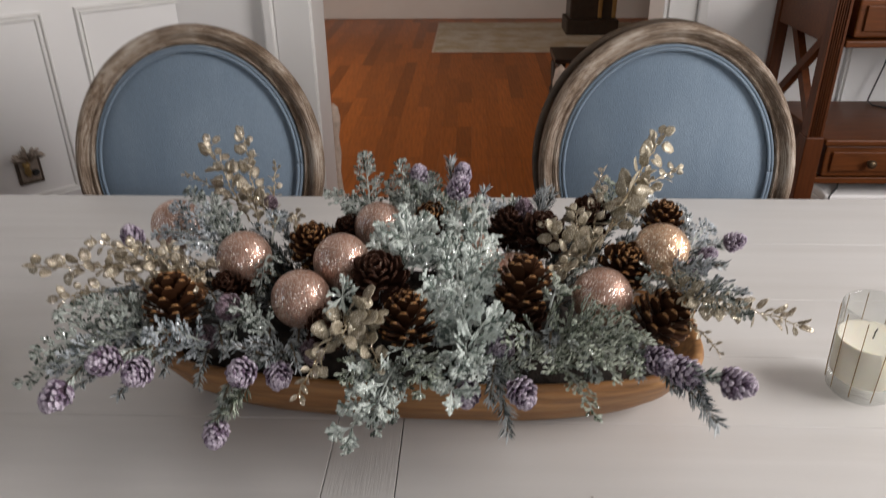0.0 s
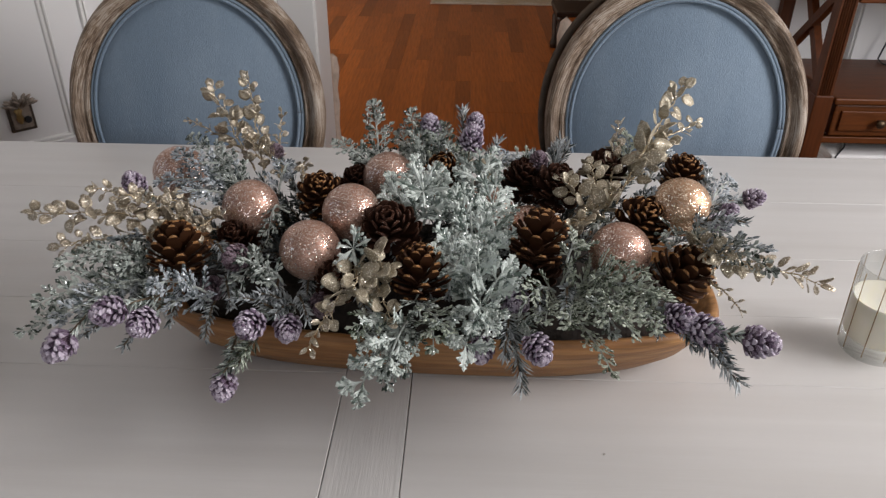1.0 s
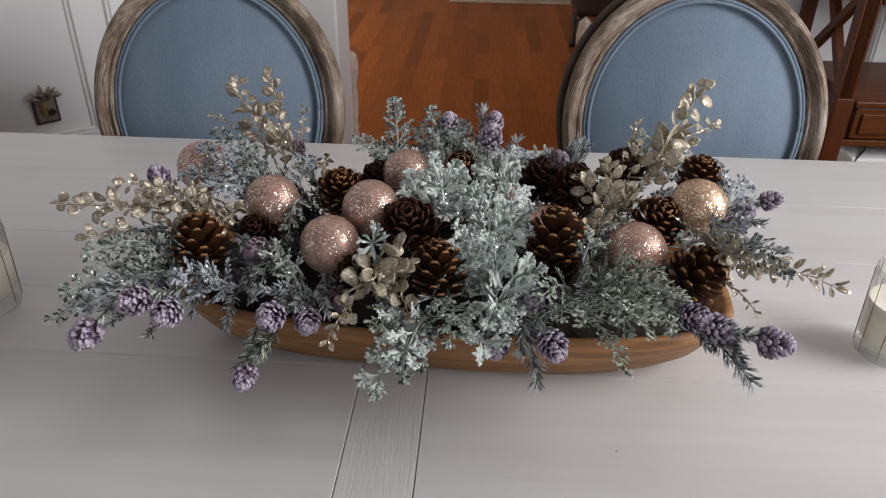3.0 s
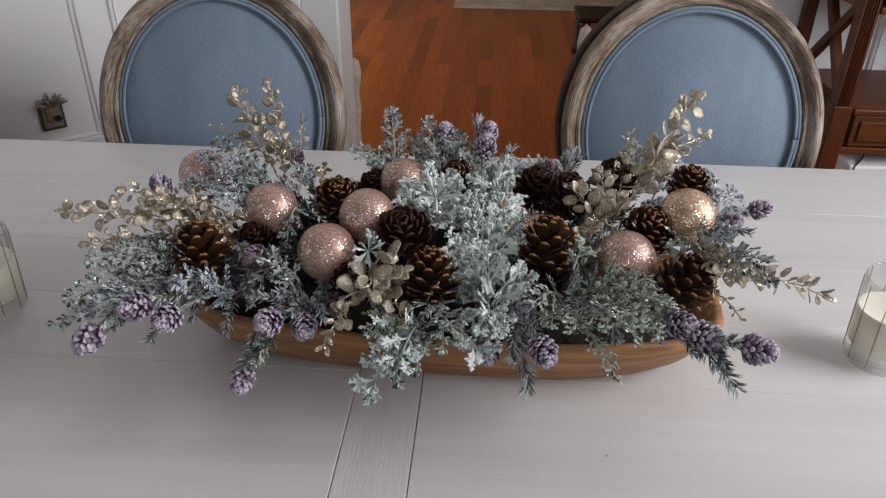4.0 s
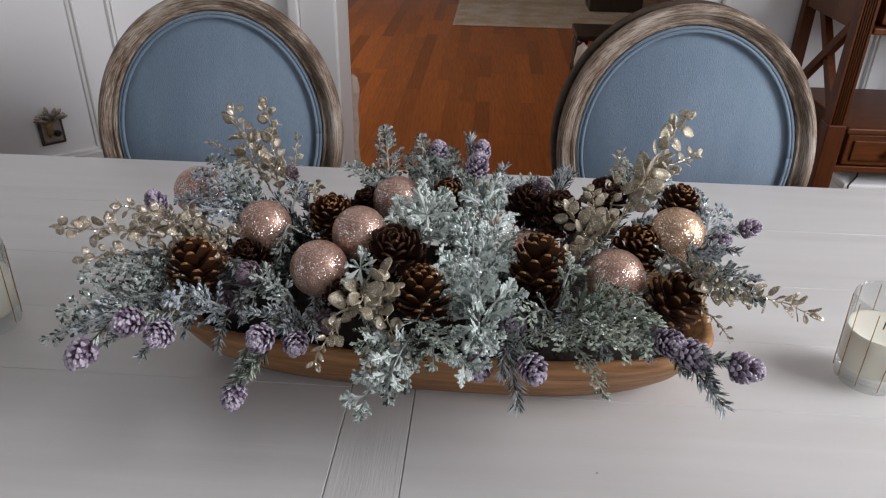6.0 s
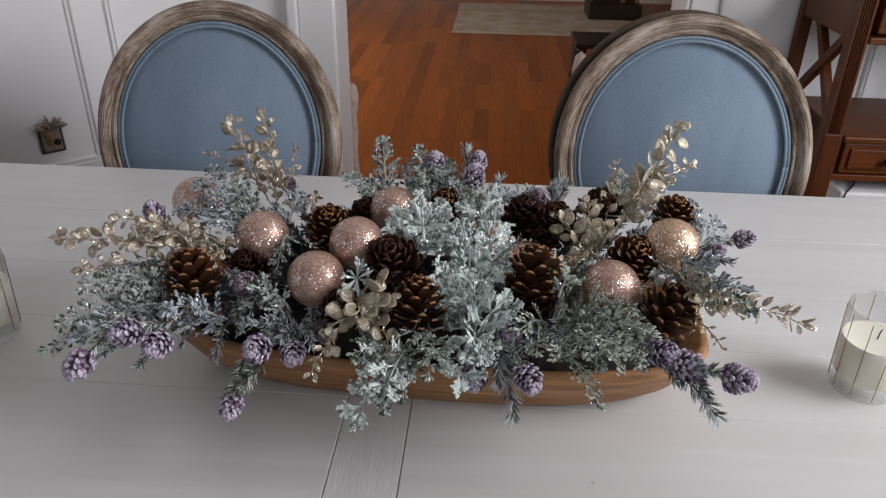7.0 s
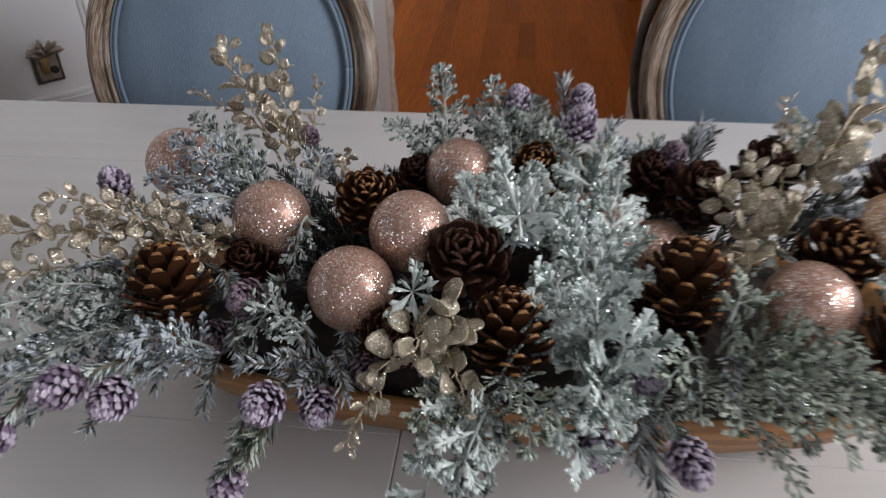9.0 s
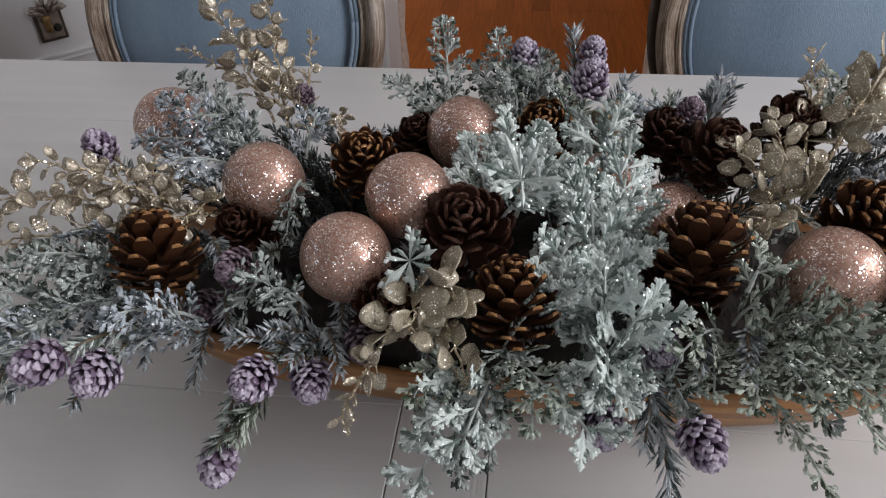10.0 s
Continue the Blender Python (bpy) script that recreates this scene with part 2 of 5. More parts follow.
def tube(points, radius, n=8, taper=1.0):
    """A round rod along points; the radius runs to radius * taper."""
    b = bmesh.new()
    rings = []
    pts = [Vector(p) for p in points]
    for k, p in enumerate(pts):
        d = (pts[min(k + 1, len(pts) - 1)] - pts[max(k - 1, 0)]).normalized()
        u = d.orthogonal().normalized() if k == 0 else (u - d * u.dot(d)).normalized()
        w = d.cross(u)
        r = radius * (1 + (taper - 1) * k / max(1, len(pts) - 1))
        rings.append([b.verts.new(p + (u * math.cos(2 * math.pi * i / n) + w * math.sin(2 * math.pi * i / n)) * r) for i in range(n)])
    for p, q in zip(rings, rings[1:]):
        for i in range(n):
            b.faces.new((p[i], p[(i + 1) % n], q[(i + 1) % n], q[i]))
    b.faces.new(rings[0])
    b.faces.new(rings[-1])
    return b


# ---- the room ----
WY = 2.675           # face of the panelled wall
OPEN_L, OPEN_R = 0.366, 1.335


def structure(name, bm, mat, label, category):
    return tagged(part(name, bm, mat), label, category, kind="structure")


X0, X1, Y0, H = -2.4, 2.78, -2.15, 2.6
structure("wall_north", box(X0, OPEN_L, WY, WY + 0.14, 0, H), WALL, "white painted panelled dining room wall", "wall")
structure("wall_north_right", box(OPEN_R, X1, WY, WY + 0.14, 0, H), WALL, "white painted wall beside the cased opening", "wall")
structure("wall_north_lintel", box(OPEN_L, OPEN_R, WY, WY + 0.14, 2.15, H), WALL, "white wall above the cased opening", "wall")
# left wall with a window opening; out of view, its taupe cuts bounced light
structure("wall_west", box(X0 - 0.14, X0, Y0, -0.95, 0, H), BOUNCE_CUT_WALL, "unseen taupe wall, darkened to cut bounced light, beside a window", "wall")
structure("wall_west_far", box(X0 - 0.14, X0, 1.25, WY + 0.14, 0, H), BOUNCE_CUT_WALL, "unseen taupe wall, darkened to cut bounced light, beside a window", "wall")
structure("wall_west_sill", box(X0 - 0.14, X0, -0.95, 1.25, 0, 0.78), BOUNCE_CUT_WALL, "unseen taupe wall, darkened to cut bounced light, below a window", "wall")
structure("wall_west_head", box(X0 - 0.14, X0, -0.95, 1.25, 2.44, H), BOUNCE_CUT_WALL, "unseen taupe wall, darkened to cut bounced light, above a window", "wall")
# right wall with a window opening
structure("wall_east", box(X1, X1 + 0.14, Y0, 0.35, 0, H), WALL, "plain white wall beside a window", "wall")
structure("wall_east_far", box(X1, X1 + 0.14, 1.95, WY + 0.14, 0, H), WALL, "plain white wall beside a window", "wall")
structure("wall_east_sill", box(X1, X1 + 0.14, 0.35, 1.95, 0, 0.78), WALL, "plain white wall below a window", "wall")
structure("wall_east_head", box(X1, X1 + 0.14, 0.35, 1.95, 2.44, H), WALL, "plain white wall above a window", "wall")
# rear wall, also out of view and darkened against bounced light
structure("wall_south", box(X0, -0.20, Y0 - 0.14, Y0, 0, H), BOUNCE_CUT_WALL, "unseen taupe rear wall, darkened to cut bounced light, beside a window", "wall")
structure("wall_south_right", box(2.10, X1, Y0 - 0.14, Y0, 0, H), BOUNCE_CUT_WALL, "unseen taupe rear wall, darkened to cut bounced light, beside a window", "wall")
structure("wall_south_sill", box(-0.20, 2.10, Y0 - 0.14, Y0, 0, 0.78), BOUNCE_CUT_WALL, "unseen taupe rear wall, darkened to cut bounced light, below a window", "wall")
structure("wall_south_head", box(-0.20, 2.10, Y0 - 0.14, Y0, 2.44, H), BOUNCE_CUT_WALL, "unseen taupe rear wall, darkened to cut bounced light, above a window", "wall")
structure("ceiling", box(X0, X1, Y0, WY + 0.14, H, H + 0.1), CEIL, "flat white painted ceiling", "ceiling")
structure("floor_dining", box(X0, X1, Y0, WY + 0.14, -0.06, 0.0), CHERRY_H, "reddish wooden dining room floor", "floor")


def window(name, cx, cy, along, w, z0, z1, label):
    win = thing(name, label, "window", kind="structure")
    def bar(n, a0, a1, z_0, z_1, d=0.05):
        if along == "y":
            part(n, box(cx - d / 2, cx + d / 2, cy + a0, cy + a1, z_0, z_1, 0.004), TRIM, win)
        else:
            part(n, box(cx + a0, cx + a1, cy - d / 2, cy + d / 2, z_0, z_1, 0.004), TRIM, win)
    h = w / 2
    bar("window_frame", -h, -h + 0.05, z0, z1)
    bar("window_frame", h - 0.05, h, z0, z1)
    bar("window_frame", -h + 0.05, h - 0.05, z0, z0 + 0.05)
    bar("window_frame", -h + 0.05, h - 0.05, z1 - 0.05, z1)
    bar("glazing_bar", -h + 0.05, h - 0.05, (z0 + z1) / 2 - 0.02, (z0 + z1) / 2 + 0.02, 0.035)
    bar("glazing_bar", -0.015, 0.015, z0 + 0.05, z1 - 0.05, 0.03)


window("window_1", X1 + 0.09, 1.15, "y", 1.6, 0.78, 2.44, "white sash window in the side wall")
window("window_3", 0.95, Y0 - 0.09, "x", 2.3, 0.78, 2.44, "white sash window in the rear wall")
window("window_2", X0 - 0.09, 0.15, "y", 2.2, 0.78, 2.44, "white sash window in the taupe side wall")

# applied mouldings that form the wall panels
def moulding(name, x0, x1, z0, z1, place):
    """A picture-frame moulding with a stepped profile on the wall whose face is y = 0 in place."""
    m = thing(name, "white painted picture-frame panel moulding on the wall", "moulding", group="wall panels", kind="structure", m=place)
    prof = ((0.0, 0.0), (0.0005, 0.006), (0.003, 0.011), (0.006, 0.010), (0.008, 0.0015), (0.013, 0.0015), (0.014, 0.008), (0.017, 0.007), (0.0195, 0.0))
    bm = bmesh.new()
    rings = [[bm.verts.new((x, -dp, z)) for x, z in ((x0 + o, z0 + o), (x1 - o, z0 + o), (x1 - o, z1 - o), (x0 + o, z1 - o))] for o, dp in prof]
    for r0, r1 in zip(rings, rings[1:]):
        for i in range(4):
            j = (i + 1) % 4
            bm.faces.new((r0[i], r0[j], r1[j], r1[i]))
    part("panel_strip", bm, TRIM, m)
    return m


ANGLE_M = pose(0.0, WY, 0, 0, 0, 45)     # the corner of the room is cut off at 45 degrees; x runs along that wall, its face is y = 0
structure("wall_angled", box(-1.50, 0.0, 0.0, 0.14, 0, H), WALL, "white painted panelled wall across the room corner", "wall").matrix_basis = ANGLE_M
structure("wall_return", box(X0, -1.04, 1.614, 1.754, 0, H), WALL, "plain white wall beside the angled wall", "wall")
moulding("trim_panel_a", -1.20, -0.343, 0.517, 0.982, ANGLE_M)
moulding("trim_panel_b", -0.267, 0.04, 0.517, 0.984, ANGLE_M)
moulding("trim_panel_c", 1.832, 2.40, 0.30, 0.98, Matrix.Translation((0, WY, 0)))
structure("baseboard_angled", box(-1.50, -0.02, -0.018, -0.0005, 0, 0.30, 0.006), TRIM, "tall white painted baseboard", "baseboard").matrix_basis = ANGLE_M
structure("baseboard", box(0.02, 0.245, WY - 0.018, WY - 0.0005, 0, 0.30, 0.006), TRIM, "tall white painted baseboard", "baseboard")
structure("baseboard_right", box(1.438, X1, WY - 0.018, WY - 0.0005, 0, 0.16, 0.006), TRIM, "white painted baseboard", "baseboard")


def casing(name, x0, x1, bead):
    c = thing(name, "white painted moulded door casing at the opening", "casing", kind="structure")
    part("flat", box(x0, x1, WY - 0.022, WY - 0.001, 0, 2.26, 0.003), TRIM, c)
    part("back_band", box(min(bead), max(bead), WY - 0.038, WY - 0.001, 0, 2.27, 0.006), TRIM, c)
    return c


casing("trim_casing_left", 0.276, 0.374, (0.246, 0.275))
casing("trim_casing_right", 1.335, 1.409, (1.410, 1.436))
for nm, a, b_ in (("trim_jamb_left", OPEN_L - 0.001, OPEN_L + 0.012), ("trim_jamb_right", OPEN_R - 0.012, OPEN_R + 0.001)):
    structure(nm, box(a, b_, WY - 0.015, WY + 0.155, 0, 2.15, 0.003), TRIM, "white painted jamb of the opening", "jamb")

# ---- hall beyond the opening ----
structure("wall_hall_far", box(-2.6, 4.6, 8.25, 8.39, 0, H), HALL_WALL, "tan wall at the far end of the hall", "wall")
structure("baseboard_hall", box(-2.6, 4.6, 8.10, 8.25, 0, 0.20, 0.008), TRIM, "white stair riser and baseboard across the hall", "baseboard")
structure("wall_hall_left_near", box(-2.4, -2.26, 2.815, 4.5, 0, H), HALL_WALL, "tan hall wall beside an added opening out of view", "wall")
structure("wall_hall_left_far", box(-2.4, -2.26, 5.9, 8.25, 0, H), HALL_WALL, "tan hall wall beside an added opening out of view", "wall")
structure("wall_hall_left_sill", box(-2.4, -2.26, 4.5, 5.9, 0, 0.7), HALL_WALL, "tan hall wall below an added opening out of view", "wall")
structure("wall_hall_left_head", box(-2.4, -2.26, 4.5, 5.9, 2.4, H), HALL_WALL, "tan hall wall above an added opening out of view", "wall")
structure("wall_hall_right", box(4.46, 4.6, 2.815, 8.25, 0, H), HALL_WALL, "tan hall side wall", "wall")
structure("ceiling_hall", box(-2.4, 4.6, 2.815, 8.39, H, H + 0.1), CEIL, "flat white hall ceiling", "ceiling")
structure("wall_hall_near_right", box(X1 + 0.14, 4.6, WY, 2.815, 0, H), HALL_WALL, "tan hall wall", "wall")

# ---- the dining table ----
TZ = 0.76
TABLE_M = pose(0.7105, 1.29, 0)
table = thing("dining_table", "long white painted plank dining table with a centre leaf", "table", m=TABLE_M)
part("core", box(-1.03, 1.03, -0.50, 0.50, TZ - 0.04, TZ - 0.012), GAP, table, "dirt-darkened boards below the joints")
JOINTS = (-0.522, -0.078, 0.044, 0.177, 0.345, 0.522)
def plank(x0, x1, y0, y1, mat=TABLE):
    part("plank", box(x0, x1, y0, y1, TZ - 0.03, TZ, 0.0006, 1), mat, table)
for a, b_ in zip(JOINTS, JOINTS[1:]):
    plank(-1.03, -0.0348, a + 0.0001, b_ - 0.0001)
    plank(0.0348, 1.03, a + 0.0001, b_ - 0.0001)
part("leaf_board", box(-0.0340, 0.0340, -0.522, 0.522, TZ - 0.03, TZ - 0.0003, 0.0007, 1), LEAF_PAINT, table, "narrow white centre leaf board with open grain")
for sx in (-1, 1):
    part("breadboard_end", box(sx * 1.075 - 0.044, sx * 1.075 + 0.044, -0.522, 0.522, TZ - 0.03, TZ, 0.003), TABLE, table)
for sy in (-1, 1):
    part("apron", box(-0.95, 0.95, sy * 0.43 - 0.011, sy * 0.43 + 0.011, TZ - 0.14, TZ - 0.041, 0.002), TABLE, table)
for sx in (-1, 1):
    for sy in (-1, 1):
        leg = lathe([(0.03, 0), (0.034, 0.03), (0.028, 0.06), (0.042, 0.18), (0.048, 0.36), (0.03, 0.46), (0.046, 0.50), (0.046, TZ - 0.042)], 20)
        part("leg", leg, TABLE, table, smooth=True, m=pose(sx * 0.93, sy * 0.41, 0))
knot = lathe([(0, 0), (0.0012, 0), (0.0012, 0.0006), (0, 0.0006)], 8, False)
part("knot", knot, GAP, table, "tiny dark speck in the paint", m=TABLE_M.inverted() @ pose(0.927, 1.109, TZ))


# ---- chairs ----
SHADED_OAK = material("shaded_oak", (0.06, 0.038, 0.022), 0.6, spread=0.4, scale=40, bump=0.4, bump_scale=120)

def ring_mesh(profile, rx, rz, n=96):
    """A closed moulding swept round an oval in the xz plane; profile rows: (out from the oval, towards the sitter)."""
    b = bmesh.new()
    rings = []
    for i in range(n):
        a = 2 * math.pi * i / n
        c, s = math.cos(a), math.sin(a)
        nx, nz = c / rx, s / rz
        k = math.hypot(nx, nz)
        nx, nz = nx / k, nz / k
        rings.append([b.verts.new((rx * c + nx * o, -d, rz * s + nz * o)) for o, d in profile])
    for i in range(n):
        p, q = rings[i], rings[(i + 1) % n]
        for j in range(len(profile)):
            k = (j + 1) % len(profile)
            b.faces.new((p[j], p[k], q[k], q[j]))
    return b


def dish(rx, rz, y0, y1, n=64, rings=12, power=2.2):
    """A domed oval pad, from its rim at y0 to its crown at y1."""
    b = bmesh.new()
    old = [b.verts.new((0, y1, 0))]
    for k in range(1, rings + 1):
        t = k / rings
        y = y0 + (y1 - y0) * (1 - t ** power)
        cur = [b.verts.new((rx * t * math.cos(2 * math.pi * i / n), y, rz * t * math.sin(2 * math.pi * i / n))) for i in range(n)]
        for i in range(n):
            j = (i + 1) % n
            if len(old) == 1:
                b.faces.new((old[0], cur[i], cur[j]))
            else:
                b.faces.new((old[i], cur[i], cur[j], old[j]))
        old = cur
    return b


def dining_chair(label):
    """A round-backed upholstered chair; the sitter faces -y; the origin is on the floor below the back."""
    ch = thing("dining_chair", label, "chair", group="chairs at the table")
    back = Matrix.Translation((0, 0, 0.757)) @ Matrix.Rotation(radians(-13), 4, "X")
    prof = [(0.0, 0.008), (0.002, 0.018), (0.006, 0.022), (0.010, 0.017), (0.013, 0.018), (0.018, 0.028), (0.025, 0.033), (0.032, 0.031), (0.0365, 0.023),
            (0.0395, 0.008), (0.0395, -0.012), (0.036, -0.028), (0.026, -0.034), (0.010, -0.028), (0.0, -0.018)]
    part("back_frame", ring_mesh(prof, 0.2025, 0.2315), OAK_RING, ch, "carved weathered oak oval frame", True, back)
    part("back_pad", dish(0.202, 0.231, -0.006, -0.034), FABRIC, ch, "blue linen upholstered back pad", True, back)
    part("back_panel", dish(0.202, 0.231, 0.006, 0.022), FABRIC, ch, "blue linen outer back", True, back)
    for off in (0.0, 0.0065):
        n = 96
        pts = [((0.199 - off) * math.cos(2 * math.pi * i / n), -0.016 - off * 0.4, (0.228 - off) * math.sin(2 * math.pi * i / n)) for i in range(n + 1)]
        part("welt", tube(pts, 0.0032, 8), FABRIC, ch, "double blue welt cord", True, back)
    for sx in (-1, 1):
        pts = [(sx * 0.12, -0.03, 0.47), (sx * 0.125, -0.018, 0.52), (sx * 0.14, -0.005, 0.575)]
        part("back_post", tube(pts, 0.020, 10), OAK, ch, smooth=True)
    seat = box(-0.245, 0.245, -0.50, 0.0, 0.40, 0.455, 0.03, 3)
    part("seat_frame", seat, OAK, ch, smooth=True)
    cush = box(-0.235, 0.235, -0.485, -0.015, 0.455, 0.515, 0.028, 4)
    part("seat", cush, FABRIC, ch, "blue linen seat cushion", True)
    for sx in (-1, 1):
        for y in (-0.455, -0.04):
            leg_ = lathe([(0.013, 0), (0.016, 0.01), (0.013, 0.025), (0.024, 0.33), (0.020, 0.345), (0.028, 0.36), (0.028, 0.402)], 16)
            part("leg", leg_, OAK, ch, smooth=True, m=pose(sx * 0.205, y, 0))
    return ch


chair = dining_chair("round-backed dining chair in blue linen with carved oak frame")
chair.matrix_basis = pose(0.275, 1.98, 0.0, 0, 0, 5.0)
right_chair = copy_thing(chair, pose(1.189, 1.98, 0.0, 0, 0, -6.0))
# added ring, right chair only: dark colour for the frame's shaded side
rim = [(0.0, 0.012), (0.010, 0.016), (0.016, 0.004), (0.014, -0.016), (0.0, -0.018)]
part("shade_rim", ring_mesh(rim, 0.232, 0.258), SHADED_OAK, right_chair, "added dark rim for the shaded side of the back frame", True, Matrix.Translation((-0.008, 0.052, 0.752)) @ Matrix.Rotation(radians(-13), 4, "X"))


# ---- the open cabinet against the wall ----
CAB = thing("open_cabinet", "reddish cherry wood open shelf cabinet with crossed sides", "cabinet")
CX0, CX1, CF, CB = 1.614, 2.62, 2.32, 2.655
def fluted_post(x0, x1, y0, y1, z0, z1):
    """A square post with flutes down its front face."""
    b = bmesh.new()
    n, d = 5, 0.0035
    front = [(x0, y0)]
    wdt = x1 - x0
    for i in range(n):
        a = x0 + wdt * (0.12 + 0.76 * i / n)
        e = x0 + wdt * (0.12 + 0.76 * (i + 0.72) / n)
        front += [(a, y0), ((a * 2 + e) / 3, y0 + d), ((a + 2 * e) / 3, y0 + d), (e, y0)]
    loop = front + [(x1, y0), (x1, y1), (x0, y1)]
    lo = [b.verts.new((x, y, z0)) for x, y in loop]
    hi = [b.verts.new((x, y, z1)) for x, y in loop]
    for i in range(len(loop)):
        j = (i + 1) % len(loop)
        b.faces.new((lo[i], lo[j], hi[j], hi[i]))
    b.faces.new(lo)
    b.faces.new(hi)
    return b
for x in (CX0, CX1 - 0.036):
    part("front_post", fluted_post(x, x + 0.036, CF, CF + 0.036, 0.705, 1.30), CHERRY, CAB, "fluted cherry post")
    part("front_leg", box(x - 0.002, x + 0.042, CF - 0.002, CF + 0.042, 0, 0.704, 0.003), CHERRY, CAB)
    part("back_post", box(x, x + 0.03, CB - 0.03, CB, 0, 1.30, 0.002), CHERRY, CAB)
    def rod(y0, z0, y1, z1, dx):
        part("cross_bar", tube([(x + 0.016 + dx, y0, z0), (x + 0.016 + dx, y1, z1)], 0.0135, 4), CHERRY, CAB, "diagonal bar of the crossed side")
    rod(CF + 0.03, 0.705, CB - 0.055, 0.985, 0.004)
    rod(CF + 0.03, 0.935, CB - 0.025, 0.69, -0.004)
    part("side_rail", box(x + 0.004, x + 0.026, CF + 0.042, CB - 0.03, 0.92, 1.02, 0.002), CHERRY_H, CAB)
part("middle_shelf", box(CX0 + 0.044, CX1 - 0.044, CF - 0.006, CB - 0.001, 0.684, 0.700, 0.004), CHERRY_H, CAB, "polished dark middle shelf")
part("upper_shelf", box(CX0 + 0.038, CX1 - 0.038, CF - 0.004, CB - 0.001, 0.915, 0.930, 0.003), CHERRY_H, CAB)
part("top", box(CX0 - 0.02, CX1 + 0.02, CF - 0.02, CB, 1.301, 1.325, 0.005), CHERRY_H, CAB)
part("lower_shelf", box(CX0 + 0.044, CX1 - 0.044, CF + 0.01, CB - 0.001, 0.420, 0.440, 0.003), CHERRY_H, CAB)
for z0, z1, name in ((0.604, 0.682, "drawer"), (0.936, 1.02, "drawer")):
    nx = 2
    span = (CX1 - CX0 - 0.10) / nx
    for i in range(nx):
        a = CX0 + 0.05 + i * span
        d_ = part(name, box(a + 0.004, a + span - 0.004, CF + 0.004, CB - 0.04, z0, z1, 0.004), CHERRY_H, CAB, "cherry drawer with a raised front")
        part("drawer_panel", box(a + 0.020, a + span - 0.020, CF - 0.002, CF + 0.003, z0 + 0.014, z1 - 0.014, 0.002), CHERRY_H, d_)
        for kx in (0.25, 0.75):
            kn = lathe([(0.004, 0), (0.004, 0.010), (0.010, 0.013), (0.011, 0.019), (0.007, 0.024), (0, 0.025)], 16)
            part("knob", kn, BRASS, d_, "dark bronze knob", True, Matrix.Translation((a + (0.108 if kx < 0.5 else span - 0.108), CF - 0.002, (z0 + z1) / 2)) @ Matrix.Rotation(radians(90), 4, "X"))
part("drawer_rail", box(CX0 + 0.044, CX1 - 0.044, CF + 0.006, CF + 0.03, 0.584, 0.600, 0.002), CHERRY_H, CAB)

bx = thing("storage_box", "white lidded storage box on the cabinet shelf", "box")
part("body", box(1.70, 2.20, 2.335, 2.60, 0.441, 0.530, 0.006), PAPER, bx)
part("lid", box(1.694, 2.206, 2.329, 2.606, 0.531, 0.552, 0.006), PAPER, bx)
cb_pts = [(1.705, 2.329, 0.548), (1.703, 2.322, 0.530), (1.69, 2.318, 0.515), (1.675, 2.318, 0.512), (1.655, 2.322, 0.52), (1.645, 2.326, 0.535)]
tagged(part("black_cable", tube([(1.78, 2.45, 0.556), (1.74, 2.37, 0.556), (1.712, 2.333, 0.556)] + cb_pts, 0.0022, 6), BLACK, smooth=True),
       "thin black cable hanging over a white box", "cable")
cable2 = [(1.945, 2.652, 0.93), (1.93, 2.648, 0.80), (1.905, 2.64, 0.705), (1.90, 2.60, 0.703), (1.94, 2.56, 0.703), (1.99, 2.60, 0.703)]
tagged(part("black_cable", tube(cable2, 0.0022, 6), BLACK, smooth=True), "thin black cable lying on the wooden shelf", "cable")

# decorated outlet plate low on the wall
pl = thing("wall_plate", "small antiqued bronze wall plate with leafy finial", "wall plate", m=ANGLE_M)
part("plate", box(-0.493, -0.433, -0.010, -0.001, 0.567, 0.644, 0.003), OLD_IRON, pl, "dark bronze border")
part("inner_plate", box(-0.486, -0.440, -0.014, -0.0105, 0.575, 0.636, 0.002), PEWTER, pl)
part("figure", lathe([(0.004, 0), (0.009, 0.012), (0.006, 0.024), (0.010, 0.034), (0.0, 0.044)], 12), GILT, pl, "small gilt ornament", True, Matrix.Translation((-0.469, -0.019, 0.590)))
part("socket", lathe([(0.009, 0), (0.009, 0.005), (0.006, 0.008), (0, 0.008)], 16), BLACK, pl, m=Matrix.Translation((-0.451, -0.014, 0.597)) @ Matrix.Rotation(radians(90), 4, "X"))
rnd = random.Random(5)
for i in range(20):
    a = radians(-80 + 8.4 * i + rnd.uniform(-6, 6))
    r0 = 0.028 + rnd.uniform(-0.005, 0.008)
    lf = lathe([(0.001, 0), (0.004, r0 * 0.35), (0.0054, r0 * 0.62), (0.0028, r0 * 0.9), (0, r0)], 7)
    part("leaf", lf, PEWTER, pl, smooth=True, m=Matrix.Translation((-0.463 + 0.008 * math.sin(a), -0.017 - 0.006 * (i % 3), 0.632 + 0.006 * (i % 2))) @ Matrix.Rotation(a, 4, "Y") @ Matrix.Rotation(radians(14 * (i % 3)), 4, "X"))

# ---- hall things ----
rug = thing("hall_rug", "beige and grey patterned wool rug on the wood floor", "rug")
part("carpet", box(0.505, 2.30, 6.57, 7.84, 0.001, 0.012, 0.004), RUGMAT, rug)
part("border", box(0.490, 2.315, 6.556, 7.854, 0.001, 0.006, 0.002), PALE, rug)
cl = thing("carved_cabinet", "tall dark carved cabinet with gilt frame in the hall", "cabinet")
part("body", box(1.66, 2.05, 7.25, 7.55, 0.013, 1.9, 0.01), EBONY, cl)
